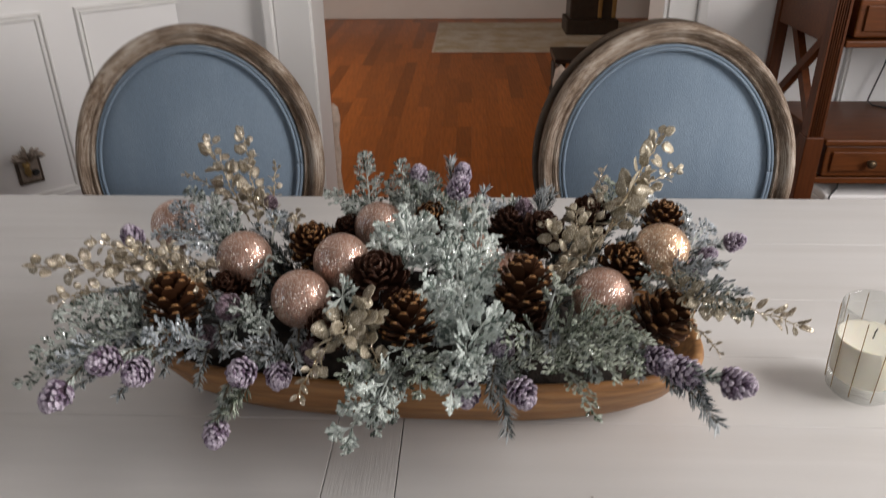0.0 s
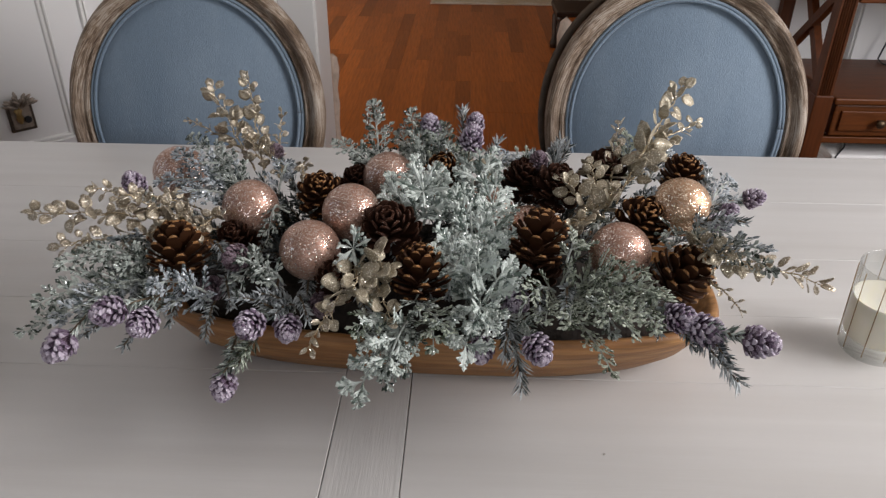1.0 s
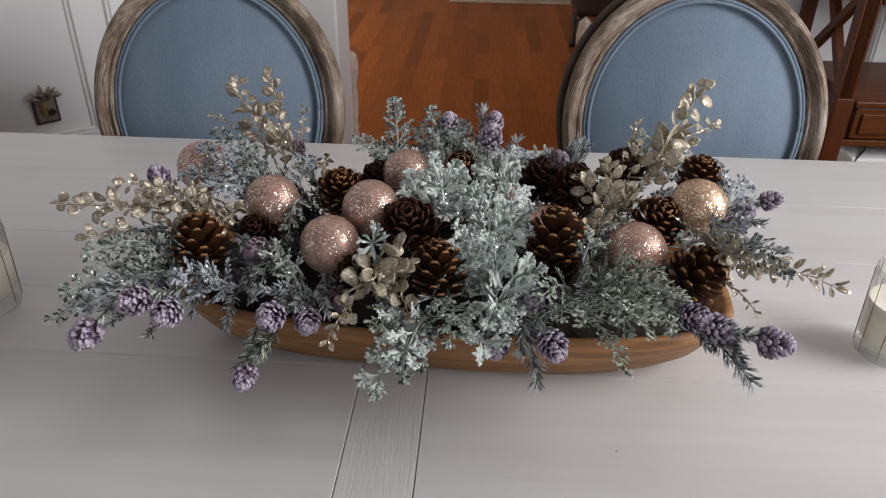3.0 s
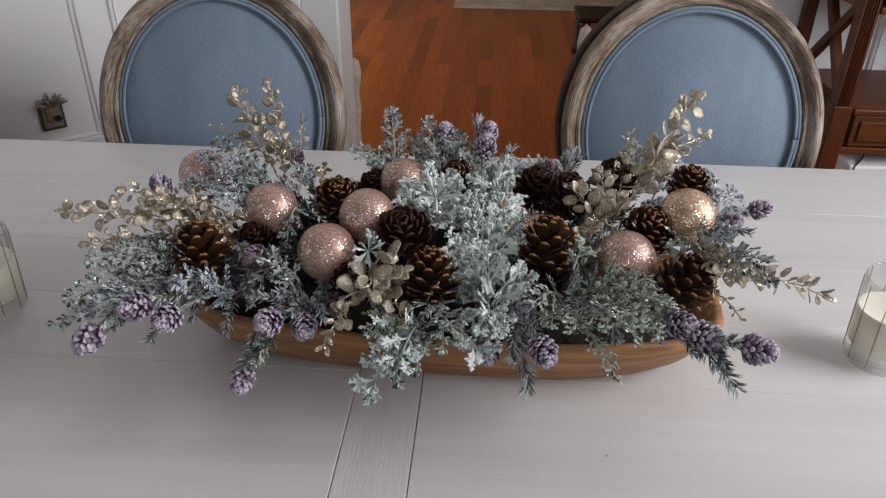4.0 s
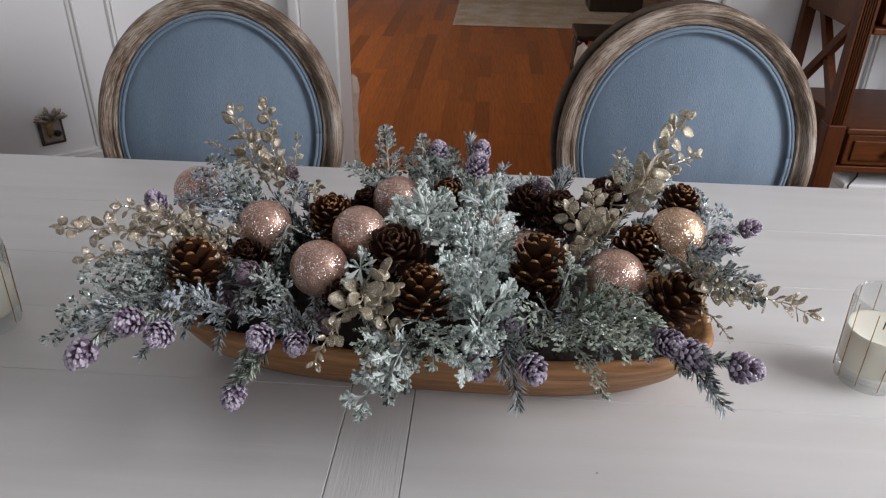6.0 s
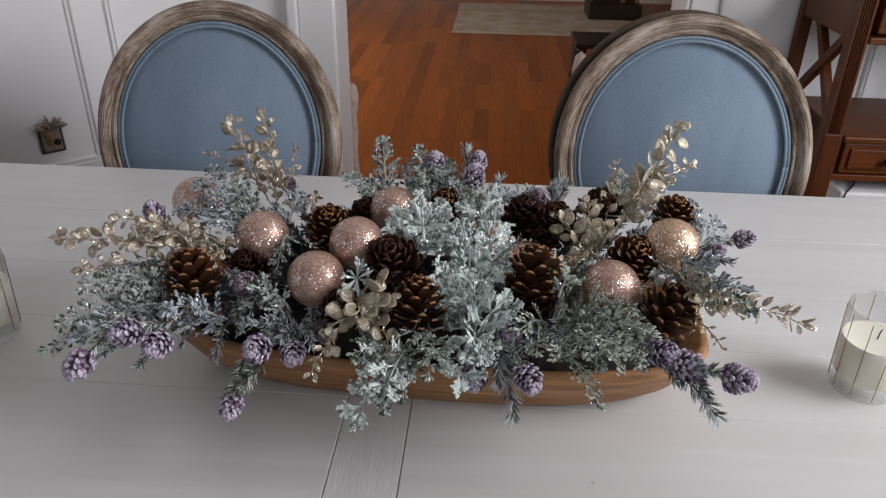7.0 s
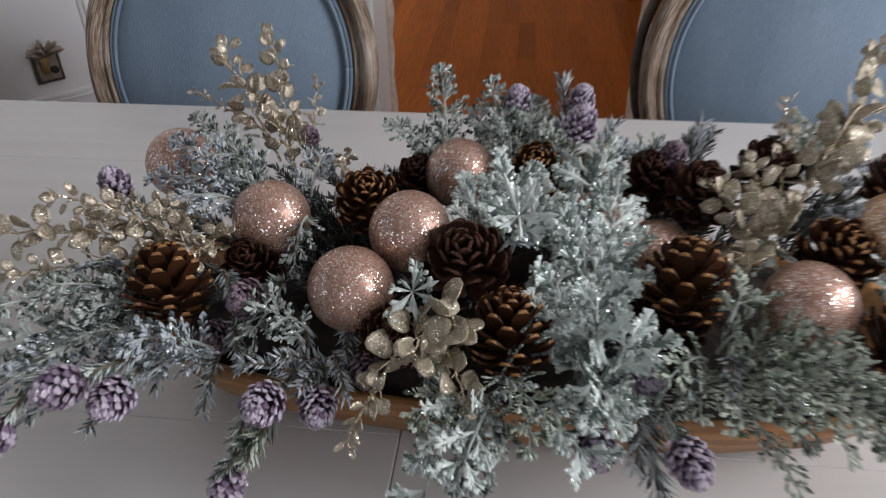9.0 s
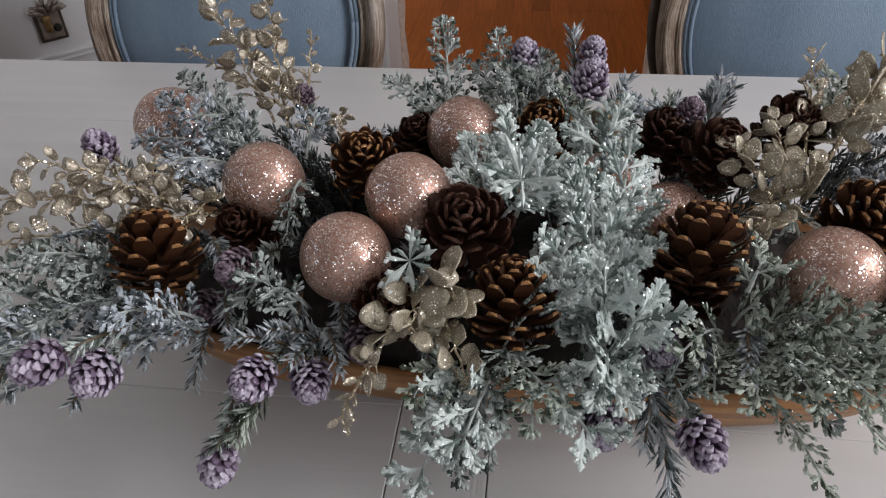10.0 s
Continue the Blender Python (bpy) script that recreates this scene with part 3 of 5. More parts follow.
part("plinth", box(1.63, 2.08, 7.20, 7.56, 0.012, 0.14, 0.012), EBONY, cl)
for x in (1.90, 2.02):
    part("gilt_strip", box(x, x + 0.035, 7.235, 7.249, 0.15, 1.85, 0.004), GILT, cl, "dull gilt upright strip")
sd = thing("low_bench", "low dark reddish wooden bench in the hall", "bench")
part("top", box(1.31, 1.90, 5.05, 5.40, 0.255, 0.285, 0.006), EBONY, sd)
for x in (1.35, 1.86):
    for y in (5.09, 5.36):
        part("leg", lathe([(0.03, 0), (0.035, 0.03), (0.024, 0.06), (0.032, 0.20), (0.024, 0.22), (0.033, 0.235), (0.035, 0.2545)], 14), EBONY, sd, smooth=True, m=pose(x, y, 0))
for sx_, sy_, sc_ in ((0.366, 2.92, 0.95), (1.092, 2.92, 1.14)):
    st = thing("plant_stand", "pale carved wooden stand just past the opening", "stand")
    part("post", lathe([(0.05, 0), (0.055, 0.03), (0.03, 0.08), (0.038, 0.30), (0.022, 0.40), (0.036, 0.47), (0.026, 0.53), (0.042, 0.57), (0.046, 0.60), (0.034, 0.635), (0.0, 0.65)], 20), PALE, st, smooth=True, m=pose(sx_, sy_, 0) @ Matrix.Diagonal((0.46 * sc_, 0.46 * sc_, sc_, 1)))

# hall floor: boards one by one where they show, the rest joined
base = part("floor", box(-2.26, 4.46, 2.815, 8.25, -0.06, -0.006), GAP)
tagged(base, "glossy reddish cherry plank hall floor", "floor", kind="structure")
rnd = random.Random(11)
BW, shared = 0.083, {}
def board_mesh(length):
    key = round(length, 1)
    if key not in shared:
        bm = box(0.0001, BW - 0.0001, 0, key - 0.0003, -0.006, 0.0, 0.0004, 1)
        me = bpy.data.meshes.new("board")
        bm.to_mesh(me)
        bm.free()
        me.materials.append(FLOORWOOD)
        shared[key] = me
    return shared[key]
rest = bmesh.new()
for i in range(-32, 56):
    x = 0.4 + i * BW
    if x < -2.26 or x + BW > 4.46:
        continue
    y = 2.82
    while y < 8.2:
        length = min(rnd.choice((0.5, 0.7, 0.9, 1.1, 1.3)), max(0.1, round(8.25 - y - 0.05, 1)))
        if -0.75 < x < 1.9 and y > 2.9 and y + length > 3.3:
            part("floor_board", board_mesh(length), None, base, m=pose(x, y, 0))
        else:
            box(x + 0.0005, x + BW - 0.0005, y, y + length - 0.001, -0.006, 0.0, bm=rest)
        y += length
tagged(part("outer_boards", rest, FLOORWOOD, base), kind="stuff")

# ---- candles ----
def candle(label, m):
    c = thing("glass_candle", label, "candle", group="candles on the table", m=m)
    glass = [(0.0, 0.0), (0.030, 0.0), (0.0335, 0.004), (0.0345, 0.016), (0.0355, 0.05), (0.0370, 0.104), (0.0364, 0.1055), (0.0357, 0.104),
             (0.0342, 0.05), (0.0333, 0.026), (0.029, 0.0205), (0.0, 0.020)]
    g = part("glass", lathe(glass, 48, False), GLASS, c, "clear glass tumbler", True)
    g.visible_shadow = False
    part("wax", lathe([(0.0, 0.0195), (0.0305, 0.0198), (0.0340, 0.0250), (0.0347, 0.045), (0.0351, 0.068), (0.0335, 0.0675), (0.0, 0.0665)], 40, False), WAX, c, "ivory wax filling", True)
    part("wick", tube([(0, 0, 0.066), (0.0005, 0, 0.075), (0.002, 0, 0.079)], 0.0008, 6), BLACK, c)
    for i in range(10):
        a = 2 * math.pi * (i + 0.3) / 10
        rows = [(r + 0.0004, z) for r, z in ((0.0340, 0.008), (0.0347, 0.02), (0.0355, 0.05), (0.0369, 0.101))]
        part("stripe", tube([(r * math.cos(a), r * math.sin(a), z) for r, z in rows], 0.0005, 5), STRIPE, c)
    return c


cd = candle("ivory candle in a clear glass with dark gold lines", pose(1.242, 1.276, TZ + 0.0005))
copy_thing(cd, pose(0.225, 1.288, TZ + 0.0005, 0, 0, 20))

# ---- the dough bowl ----
BOWL_M = pose(0.763, 1.29, TZ + 0.0005, 0, 0, -1.6)
bowl = thing("dough_bowl", "long hand-carved brown wooden dough bowl on the table", "bowl", m=BOWL_M)


def hull(n=72):
    b = bmesh.new()
    def outline(a, lx, ly, p=2.6):
        c, s = math.cos(a), math.sin(a)
        return (lx * math.copysign(abs(c) ** (2 / p), c), ly * math.copysign(abs(s) ** (2 / p), s))
    rows = [(0.246, 0.076, 0.0, 2.5), (0.258, 0.081, 0.004, 2.6), (0.275, 0.098, 0.028, 3.0), (0.289, 0.111, 0.055, 3.5), (0.294, 0.116, 0.068, 3.7), (0.291, 0.113, 0.0735, 3.7),
            (0.284, 0.107, 0.071, 3.6), (0.262, 0.096, 0.05, 3.2), (0.225, 0.075, 0.024, 2.8), (0.20, 0.055, 0.016, 2.6)]
    rings = []
    for lx, ly, z, p in rows:
        ring = []
        for i in range(n):
            x, y = outline(2 * math.pi * i / n, lx, ly, p)
            lift = 0.006 * (abs(x) / 0.3) ** 2 * (z > 0.05)
            wob = 0.0016 * noise.noise(Vector((x * 14, y * 14, z * 20)))
            ring.append(b.verts.new((x * (1 + wob * 3), y + wob, z + lift + (wob if z > 0.01 else 0))))
        rings.append(ring)
    for p, q in zip(rings, rings[1:]):
        for i in range(n):
            j = (i + 1) % n
            b.faces.new((p[i], p[j], q[j], q[i]))
    b.faces.new(rings[0])
    b.faces.new(rings[-1])
    return b


part("body", hull(), BOWLWOOD, bowl, "carved wood with streaked grain", True)

# ---- plant materials ----
def two_tone(name, dark, pale, rough=0.7, low=0.30, high=0.55, noise_scale=160.0, flakes=0.035, flake_cell=1300.0, metal=0.0, flake_colour=(0.95, 0.97, 1.0)):
    """Each leaflet lies somewhere between two colours; frost gathers on it in grains, with a few loose flakes."""
    m = bpy.data.materials.new(name)
    m.use_nodes = True
    N, L = m.node_tree.nodes, m.node_tree.links
    p = N["Principled BSDF"]
    p.inputs["Roughness"].default_value, p.inputs["Metallic"].default_value = rough, metal
    ge = N.new("ShaderNodeNewGeometry")
    co = N.new("ShaderNodeTexCoord")
    no = N.new("ShaderNodeTexNoise")
    no.inputs["Scale"].default_value, no.inputs["Detail"].default_value = noise_scale, 4
    L.new(co.outputs["Object"], no.inputs["Vector"])
    a = N.new("ShaderNodeMath")
    a.operation = "ADD"
    L.new(ge.outputs["Random Per Island"], a.inputs[0])
    L.new(no.outputs[0], a.inputs[1])
    r = N.new("ShaderNodeMapRange")
    r.inputs["From Min"].default_value, r.inputs["From Max"].default_value = low + 0.3, high + 0.5
    L.new(a.outputs[0], r.inputs[0])
    mx = N.new("ShaderNodeMix")
    mx.data_type = "RGBA"
    mx.inputs[6].default_value, mx.inputs[7].default_value = (*dark, 1), (*pale, 1)
    L.new(r.outputs[0], mx.inputs[0])
    L.new(mx.outputs[2], p.inputs["Base Color"])
    b = N.new("ShaderNodeBump")
    b.inputs["Strength"].default_value, b.inputs["Distance"].default_value = 0.5, 0.001
    nb = N.new("ShaderNodeTexNoise")
    nb.inputs["Scale"].default_value = 900
    L.new(co.outputs["Object"], nb.inputs["Vector"])
    L.new(nb.outputs[0], b.inputs["Height"])
    L.new(b.outputs[0], p.inputs["Normal"])
    if flakes:
        glitter(m, flake_cell, flakes, 1.1, 0.30, flake_colour)
    return m


FROST = two_tone("frosted_cedar", (0.030, 0.044, 0.032), (0.40, 0.445, 0.41), low=0.38, high=0.66)
FROST_BLUE = two_tone("blue_frosted_cedar", (0.045, 0.062, 0.066), (0.45, 0.495, 0.53), low=0.38, high=0.64)
FROST_GREEN = two_tone("green_frosted_cedar", (0.040, 0.060, 0.032), (0.50, 0.555, 0.465), low=0.32, high=0.62)
MILLER = two_tone("frosted_silver_leaf", (0.12, 0.16, 0.137), (0.60, 0.665, 0.625), low=0.30, high=0.60)
NEEDLE = two_tone("frosted_needles", (0.050, 0.066, 0.064), (0.51, 0.55, 0.565), low=0.32, high=0.62)
# inner twigs: the shade of the gaps is put into this near-black green
SHADOW_GREEN = two_tone("shaded_inner_greens", (0.014, 0.018, 0.015), (0.075, 0.09, 0.088), flakes=0.015)
LILAC = two_tone("lilac_frosted_scales", (0.13, 0.08, 0.14), (0.52, 0.455, 0.545), flakes=0.04)
PLUM_FROST = two_tone("plum_frosted_scales", (0.06, 0.03, 0.05), (0.20, 0.14, 0.21), flakes=0.03)
PLUM = material("plum_cone_core", (0.055, 0.025, 0.045), 0.8, spread=0.3, scale=80)
CONE_IN = material("cone_brown", (0.040, 0.014, 0.0045), 0.65, spread=0.4, scale=90)
CONE_DEEP = material("deep_cone_brown", (0.034, 0.0125, 0.0065), 0.7, spread=0.4, scale=90)
CONE_TIP = two_tone("cone_scale_tips", (0.085, 0.031, 0.008), (0.31, 0.15, 0.055), rough=0.5, flakes=0.03, flake_colour=(1, 0.85, 0.6))
CONE_DARK = two_tone("dark_cone_scale_tips", (0.022, 0.0075, 0.004), (0.06, 0.022, 0.011), rough=0.6, flakes=0.02, flake_colour=(1, 0.9, 0.8))
DUSK = two_tone("dusky_cone_scale_tips", (0.08, 0.045, 0.055), (0.24, 0.17, 0.21), rough=0.6, flakes=0.03)
GOLD = two_tone("gold_glitter_leaf", (0.11, 0.085, 0.056), (0.40, 0.345, 0.26), rough=0.30, metal=0.65, flakes=0.14, flake_cell=1300, flake_colour=(1.0, 0.94, 0.84))
CHAMPAGNE = two_tone("champagne_leaf", (0.18, 0.15, 0.092), (0.37, 0.322, 0.235), rough=0.40, metal=0.3, flakes=0.10, flake_cell=1300, flake_colour=(1.0, 0.94, 0.8))
for cone_mat in (CONE_IN, CONE_DEEP, CONE_TIP, CONE_DARK):
    cone_mat.node_tree.nodes["Principled BSDF"].inputs["Specular IOR Level"].default_value = 0.18
STEM = material("brown_stem", (0.13, 0.095, 0.06), 0.7, spread=0.3, scale=200)
STEM_GOLD = glitter(material("gold_stem", (0.42, 0.34, 0.22), 0.4, metal=0.5, spread=0.3, scale=200), 700, 0.25, 1.2, 0.15, (1.0, 0.92, 0.78))
STEM_FROST = material("frosted_stem", (0.42, 0.46, 0.43), 0.8, spread=0.4, scale=300)
# near-black stand-in for the shaded inside of the bowl
DARK_FILL = material("dark_gap_fill", (0.014, 0.009, 0.006), 0.95, spread=0.6, scale=120, bump=1.0, bump_scale=200)
ROSE = glitter(material("rose_glitter", (0.36, 0.205, 0.15), 0.40, metal=0.55, spread=0.10, scale=40, bump=0.12, bump_scale=1300,
                        second=(0.46, 0.285, 0.22), mix_scale=500), 1400, 0.20, 0.60, 0.16, (1.0, 0.90, 0.84))
ROSE_GOLD = glitter(material("warm_gold_glitter", (0.41, 0.245, 0.14), 0.40, metal=0.55, spread=0.10, scale=40, bump=0.12, bump_scale=1300,
                             second=(0.54, 0.35, 0.235), mix_scale=500), 1400, 0.20, 0.60, 0.16, (1.0, 0.90, 0.74))


class Pile:
    """Collects small solids into one mesh."""
    def __init__(self):
        self.v, self.f, self.i = [], [], []

    def leaflet(self, p, d, side, n, length, width, thick, mat=0, bulge=0.55):
        """A small pointed, ridged leaf blade from p along d."""
        q = p + d * (length * bulge)
        k = len(self.v)
        self.v += [p, q + side * width, q + n * thick, q - side * width, q - n * thick, p + d * length]
        self.f += [(k, k + 1, k + 2), (k, k + 2, k + 3), (k, k + 3, k + 4), (k, k + 4, k + 1),
                   (k + 5, k + 2, k + 1), (k + 5, k + 3, k + 2), (k + 5, k + 4, k + 3), (k + 5, k + 1, k + 4)]
        self.i += [mat] * 8

    def rod(self, pts, r0, r1, mat=0, n=5):
        k0 = len(self.v)
        for s, p in enumerate(pts):
            d = (pts[min(s + 1, len(pts) - 1)] - pts[max(s - 1, 0)]).normalized()
            u = d.orthogonal().normalized()
            w_ = d.cross(u)
            r = r0 + (r1 - r0) * s / (len(pts) - 1)
            self.v += [p + (u * math.cos(2 * math.pi * i / n) + w_ * math.sin(2 * math.pi * i / n)) * r for i in range(n)]
        for s in range(len(pts) - 1):
            for i in range(n):
                a, b_ = k0 + s * n + i, k0 + s * n + (i + 1) % n
                self.f.append((a, b_, b_ + n, a + n))
                self.i.append(mat)

    def mesh(self, name, mats, smooth=False):
        return mesh_of(name, self.v, self.f, mats, self.i, smooth)


def bend(a, b_, sag, n=14):
    """Points of a bowed stem from a to b_: it rises by sag above the straight line."""
    a, b_ = Vector(a), Vector(b_)
    return [a.lerp(b_, i / n) + Vector((0, 0, sag * 4 * (i / n) * (1 - i / n))) for i in range(n + 1)]


def facing(d, rnd, spread=0.5):
    """A leaf normal, near upright and towards the open front, square to d."""
    n = Vector((rnd.uniform(-spread, spread), -0.55 + rnd.uniform(-spread, spread), 0.8 + rnd.uniform(-spread, spread)))
    n -= d * n.dot(d)
    return n.normalized()


count = iter(range(1, 9999))


def sprig_thing(name, label, group, kind_word="sprig"):
    return thing(name, label, kind_word, group=group)


def cedar(base_, tip_, w=0.030, mat=None, sag=0.008, dense=1.0, leaf=0.0080, label="frosted grey-green cedar sprig in the bowl", twig=None):
    """A flat, feathery conifer spray with scale-like leaflets on side twigs."""
    mat = mat or FROST
    rnd = random.Random(next(count))
    t = sprig_thing("cedar_sprig", label, "greenery in the bowl")
    stem, fol = Pile(), Pile()
    pts = bend(base_, tip_, sag)
    stem.rod(pts, 0.0013, 0.0005)
    length = (Vector(tip_) - Vector(base_)).length
    m = max(5, int(length / 0.0050 * dense))
    d0 = (pts[-1] - pts[0]).normalized()
    n0 = facing(d0, rnd)
    for k in range(m):
        s = (k + 0.6) / m
        x = s * (len(pts) - 1)
        i = min(int(x), len(pts) - 2)
        p = pts[i].lerp(pts[i + 1], x - i)
        d = (pts[i + 1] - pts[i]).normalized()
        n = (n0 + Vector((rnd.gauss(0, 0.16), rnd.gauss(0, 0.16), rnd.gauss(0, 0.16))))
        n = (n - d * n.dot(d)).normalized()
        side = d.cross(n) * (1 if k % 2 else -1)
        reach = w * 1.12 * (0.35 + 0.65 * math.sin(math.pi * min(1, 0.18 + 0.82 * s) ** 0.8)) * (1.15 - 0.75 * s) * rnd.uniform(0.7, 1.15)
        ang = radians(rnd.uniform(30, 62))
        bd = (d * math.cos(ang) + side * math.sin(ang) + n * rnd.uniform(-0.15, 0.25)).normalized()
        fol.leaflet(p, bd, bd.cross(n).normalized(), n, reach, 0.0019, 0.0009, bulge=0.55)
        steps = max(3, int(reach / 0.0034 * dense))
        stem.rod([p, p + bd * reach * 0.95], 0.0008, 0.0005, 0, 4)
        for j in range(steps):
            u = (j + 0.5) / steps
            c = p + bd * reach * u + n * 0.002 * math.sin(u * 3)
            sd = bd.cross(n)
            for sg in (1, -1):
                if rnd.random() < 0.10:
                    continue
                a2 = radians(rnd.uniform(26, 50))
                ld = (bd * math.cos(a2) + sd * sg * math.sin(a2) + n * rnd.uniform(-0.15, 0.22)).normalized()
                ll = leaf * rnd.uniform(0.55, 1.1) * (1.1 - 0.4 * u)
                sn = ld.cross(n).normalized()
                fol.leaflet(c, ld, sn, n, ll, ll * 0.20, ll * 0.12, bulge=0.70)
                if rnd.random() < 0.55:
                    l2 = (ld + sn * sg * rnd.uniform(-0.9, 0.9)).normalized()
                    fol.leaflet(c + ld * ll * 0.45, l2, l2.cross(n).normalized(), n, ll * 0.6, ll * 0.15, ll * 0.10, bulge=0.70)
        fol.leaflet(p + bd * reach * 0.9, bd, bd.cross(n).normalized(), n, leaf * 0.95, leaf * 0.24, leaf * 0.13, bulge=0.70)
    for sg in (-0.5, 0, 0.5):
        dd = (d0 + d0.cross(n0) * sg).normalized()
        fol.leaflet(pts[-1] - d0 * 0.002, dd, dd.cross(n0).normalized(), n0, leaf * 1.1, leaf * 0.24, leaf * 0.13, bulge=0.68)
    tagged(part("stem", stem.mesh("stem", [twig or STEM_FROST]), None, t), kind="stuff")
    tagged(part("foliage", fol.mesh("foliage", [mat]), None, t), kind="stuff")
    return t


def silver(base_, tip_, w=0.026, mat=None, sag=0.006, size=0.012, dense=1.0, label="pale frosted silver-leaf plume with lobed leaves"):
    """A thick plume of lobed, felted leaves in stars up a stem."""
    mat = mat or MILLER
    rnd = random.Random(next(count))
    t = sprig_thing("silver_leaf_plume", label, "greenery in the bowl", "foliage")
    stem, fol = Pile(), Pile()
    pts = bend(base_, tip_, sag)
    stem.rod(pts, 0.0016, 0.0007)
    length = (Vector(tip_) - Vector(base_)).length
    m = max(3, int(length / 0.0180 * dense))
    for k in range(m):
        s = (k + 0.5) / m
        x = s * (len(pts) - 1)
        i = min(int(x), len(pts) - 2)
        p = pts[i].lerp(pts[i + 1], x - i)
        d = (pts[i + 1] - pts[i]).normalized()
        for q in range(3):
            a = k * 2.4 + q * math.pi / 1.5 + rnd.uniform(-0.4, 0.4)
            u = d.orthogonal().normalized()
            out = u * math.cos(a) + d.cross(u) * math.sin(a)
            reach = w * 1.65 * rnd.uniform(0.65, 1.2) * (1.05 - 0.4 * s)
            rise = rnd.uniform(0.55, 1.3)
            bd = (out + d * rise).normalized()
            n = facing(bd, rnd, 0.45)
            sd = bd.cross(n).normalized()
            fol.leaflet(p, bd, sd, n, reach, size * 0.24, size * 0.08, bulge=0.6)
            for u2 in (0.30, 0.47, 0.63, 0.78, 0.92):
                c = p + bd * reach * u2
                for sg in (1, -1):
                    a2 = radians(rnd.uniform(24, 46))
                    ld = (bd * math.cos(a2) + sd * sg * math.sin(a2) + n * rnd.uniform(-0.15, 0.3)).normalized()
                    ll = size * rnd.uniform(0.6, 1.25) * (1.15 - 0.6 * u2)
                    fol.leaflet(c, ld, ld.cross(n).normalized(), n, ll, ll * 0.21, ll * 0.10, bulge=0.78)
                    for t2 in (0.5, -0.55):
                        l2 = (ld + ld.cross(n).normalized() * t2).normalized()
                        fol.leaflet(c + ld * ll * 0.5, l2, l2.cross(n).normalized(), n, ll * 0.55, ll * 0.13, ll * 0.08, bulge=0.76)
            fol.leaflet(p + bd * reach * 0.85, bd, sd, n, size * 0.7, size * 0.17, size * 0.09, bulge=0.7)
    part("stem", stem.mesh("stem", [STEM_FROST]), None, t)
    tagged(part("foliage", fol.mesh("foliage", [mat]), None, t), kind="stuff")
    return t


def star_leaf(p, d, size=0.013, label="small white frosted star-shaped leaf cluster"):
    rnd = random.Random(next(count))
    t = sprig_thing("star_leaf", label, "greenery in the bowl", "leaf")
    fol = Pile()
    p, d = Vector(p), Vector(d).normalized()
    u = d.orthogonal().normalized()
    w_ = d.cross(u)
    fol.rod([p - d * 0.02, p], 0.0009, 0.0009, 0)
    for i in range(10):
        a = 2 * math.pi * i / 8 + rnd.uniform(-0.3, 0.3)
        o = (u * math.cos(a) + w_ * math.sin(a) + d * rnd.uniform(0.1, 1.0)).normalized()
        ll = size * rnd.uniform(0.6, 1.2)
        sd = o.cross(d).normalized()
        fol.leaflet(p, o, sd, d, ll, ll * 0.10, ll * 0.07, bulge=0.66)
        for sg, at in ((1, 0.4), (-1, 0.52), (1, 0.68), (-1, 0.75)):
            if rnd.random() < 0.75:
                lo = (o + sd * sg * 0.75 + d * rnd.uniform(-0.2, 0.3)).normalized()
                fol.leaflet(p + o * ll * at, lo, lo.cross(d).normalized(), d, ll * 0.36, ll * 0.09, ll * 0.06, bulge=0.72)
    part("leaves", fol.mesh("leaves", [MILLER]), None, t)
    return t


def pine_twig(base_, tip_, length=0.014, mat=None, sag=0.004, dense=1.0, spread=0.9, label="frosted pine twig with short needles"):
    mat = mat or NEEDLE
    rnd = random.Random(next(count))
    t = sprig_thing("pine_twig", label, "greenery in the bowl")
    stem, fol = Pile(), Pile()
    pts = bend(base_, tip_, sag)
    stem.rod(pts, 0.0014, 0.0007)
    total = (Vector(tip_) - Vector(base_)).length
    m = int(total / 0.00062 * dense)
    for k in range(m):
        s = (k + rnd.random()) / m
        x = s * (len(pts) - 1)
        i = min(int(x), len(pts) - 2)
        p = pts[i].lerp(pts[i + 1], x - i)
        d = (pts[i + 1] - pts[i]).normalized()
        a = rnd.uniform(0, 2 * math.pi)
        u = d.orthogonal().normalized()
        out = u * math.cos(a) + d.cross(u) * math.sin(a)
        nd = (out * spread + d * rnd.uniform(0.7, 1.3)).normalized()
        ll = length * rnd.uniform(0.7, 1.1) * (1.1 - 0.35 * s)
        sd = nd.cross(out).normalized() if nd.cross(out).length > 1e-4 else u
        fol.leaflet(p, nd, sd, nd.cross(sd), ll, 0.00120, 0.00080, bulge=0.55)
    part("stem", stem.mesh("stem", [STEM]), None, t)
    tagged(part("needles", fol.mesh("needles", [mat]), None, t), kind="stuff")
    return t


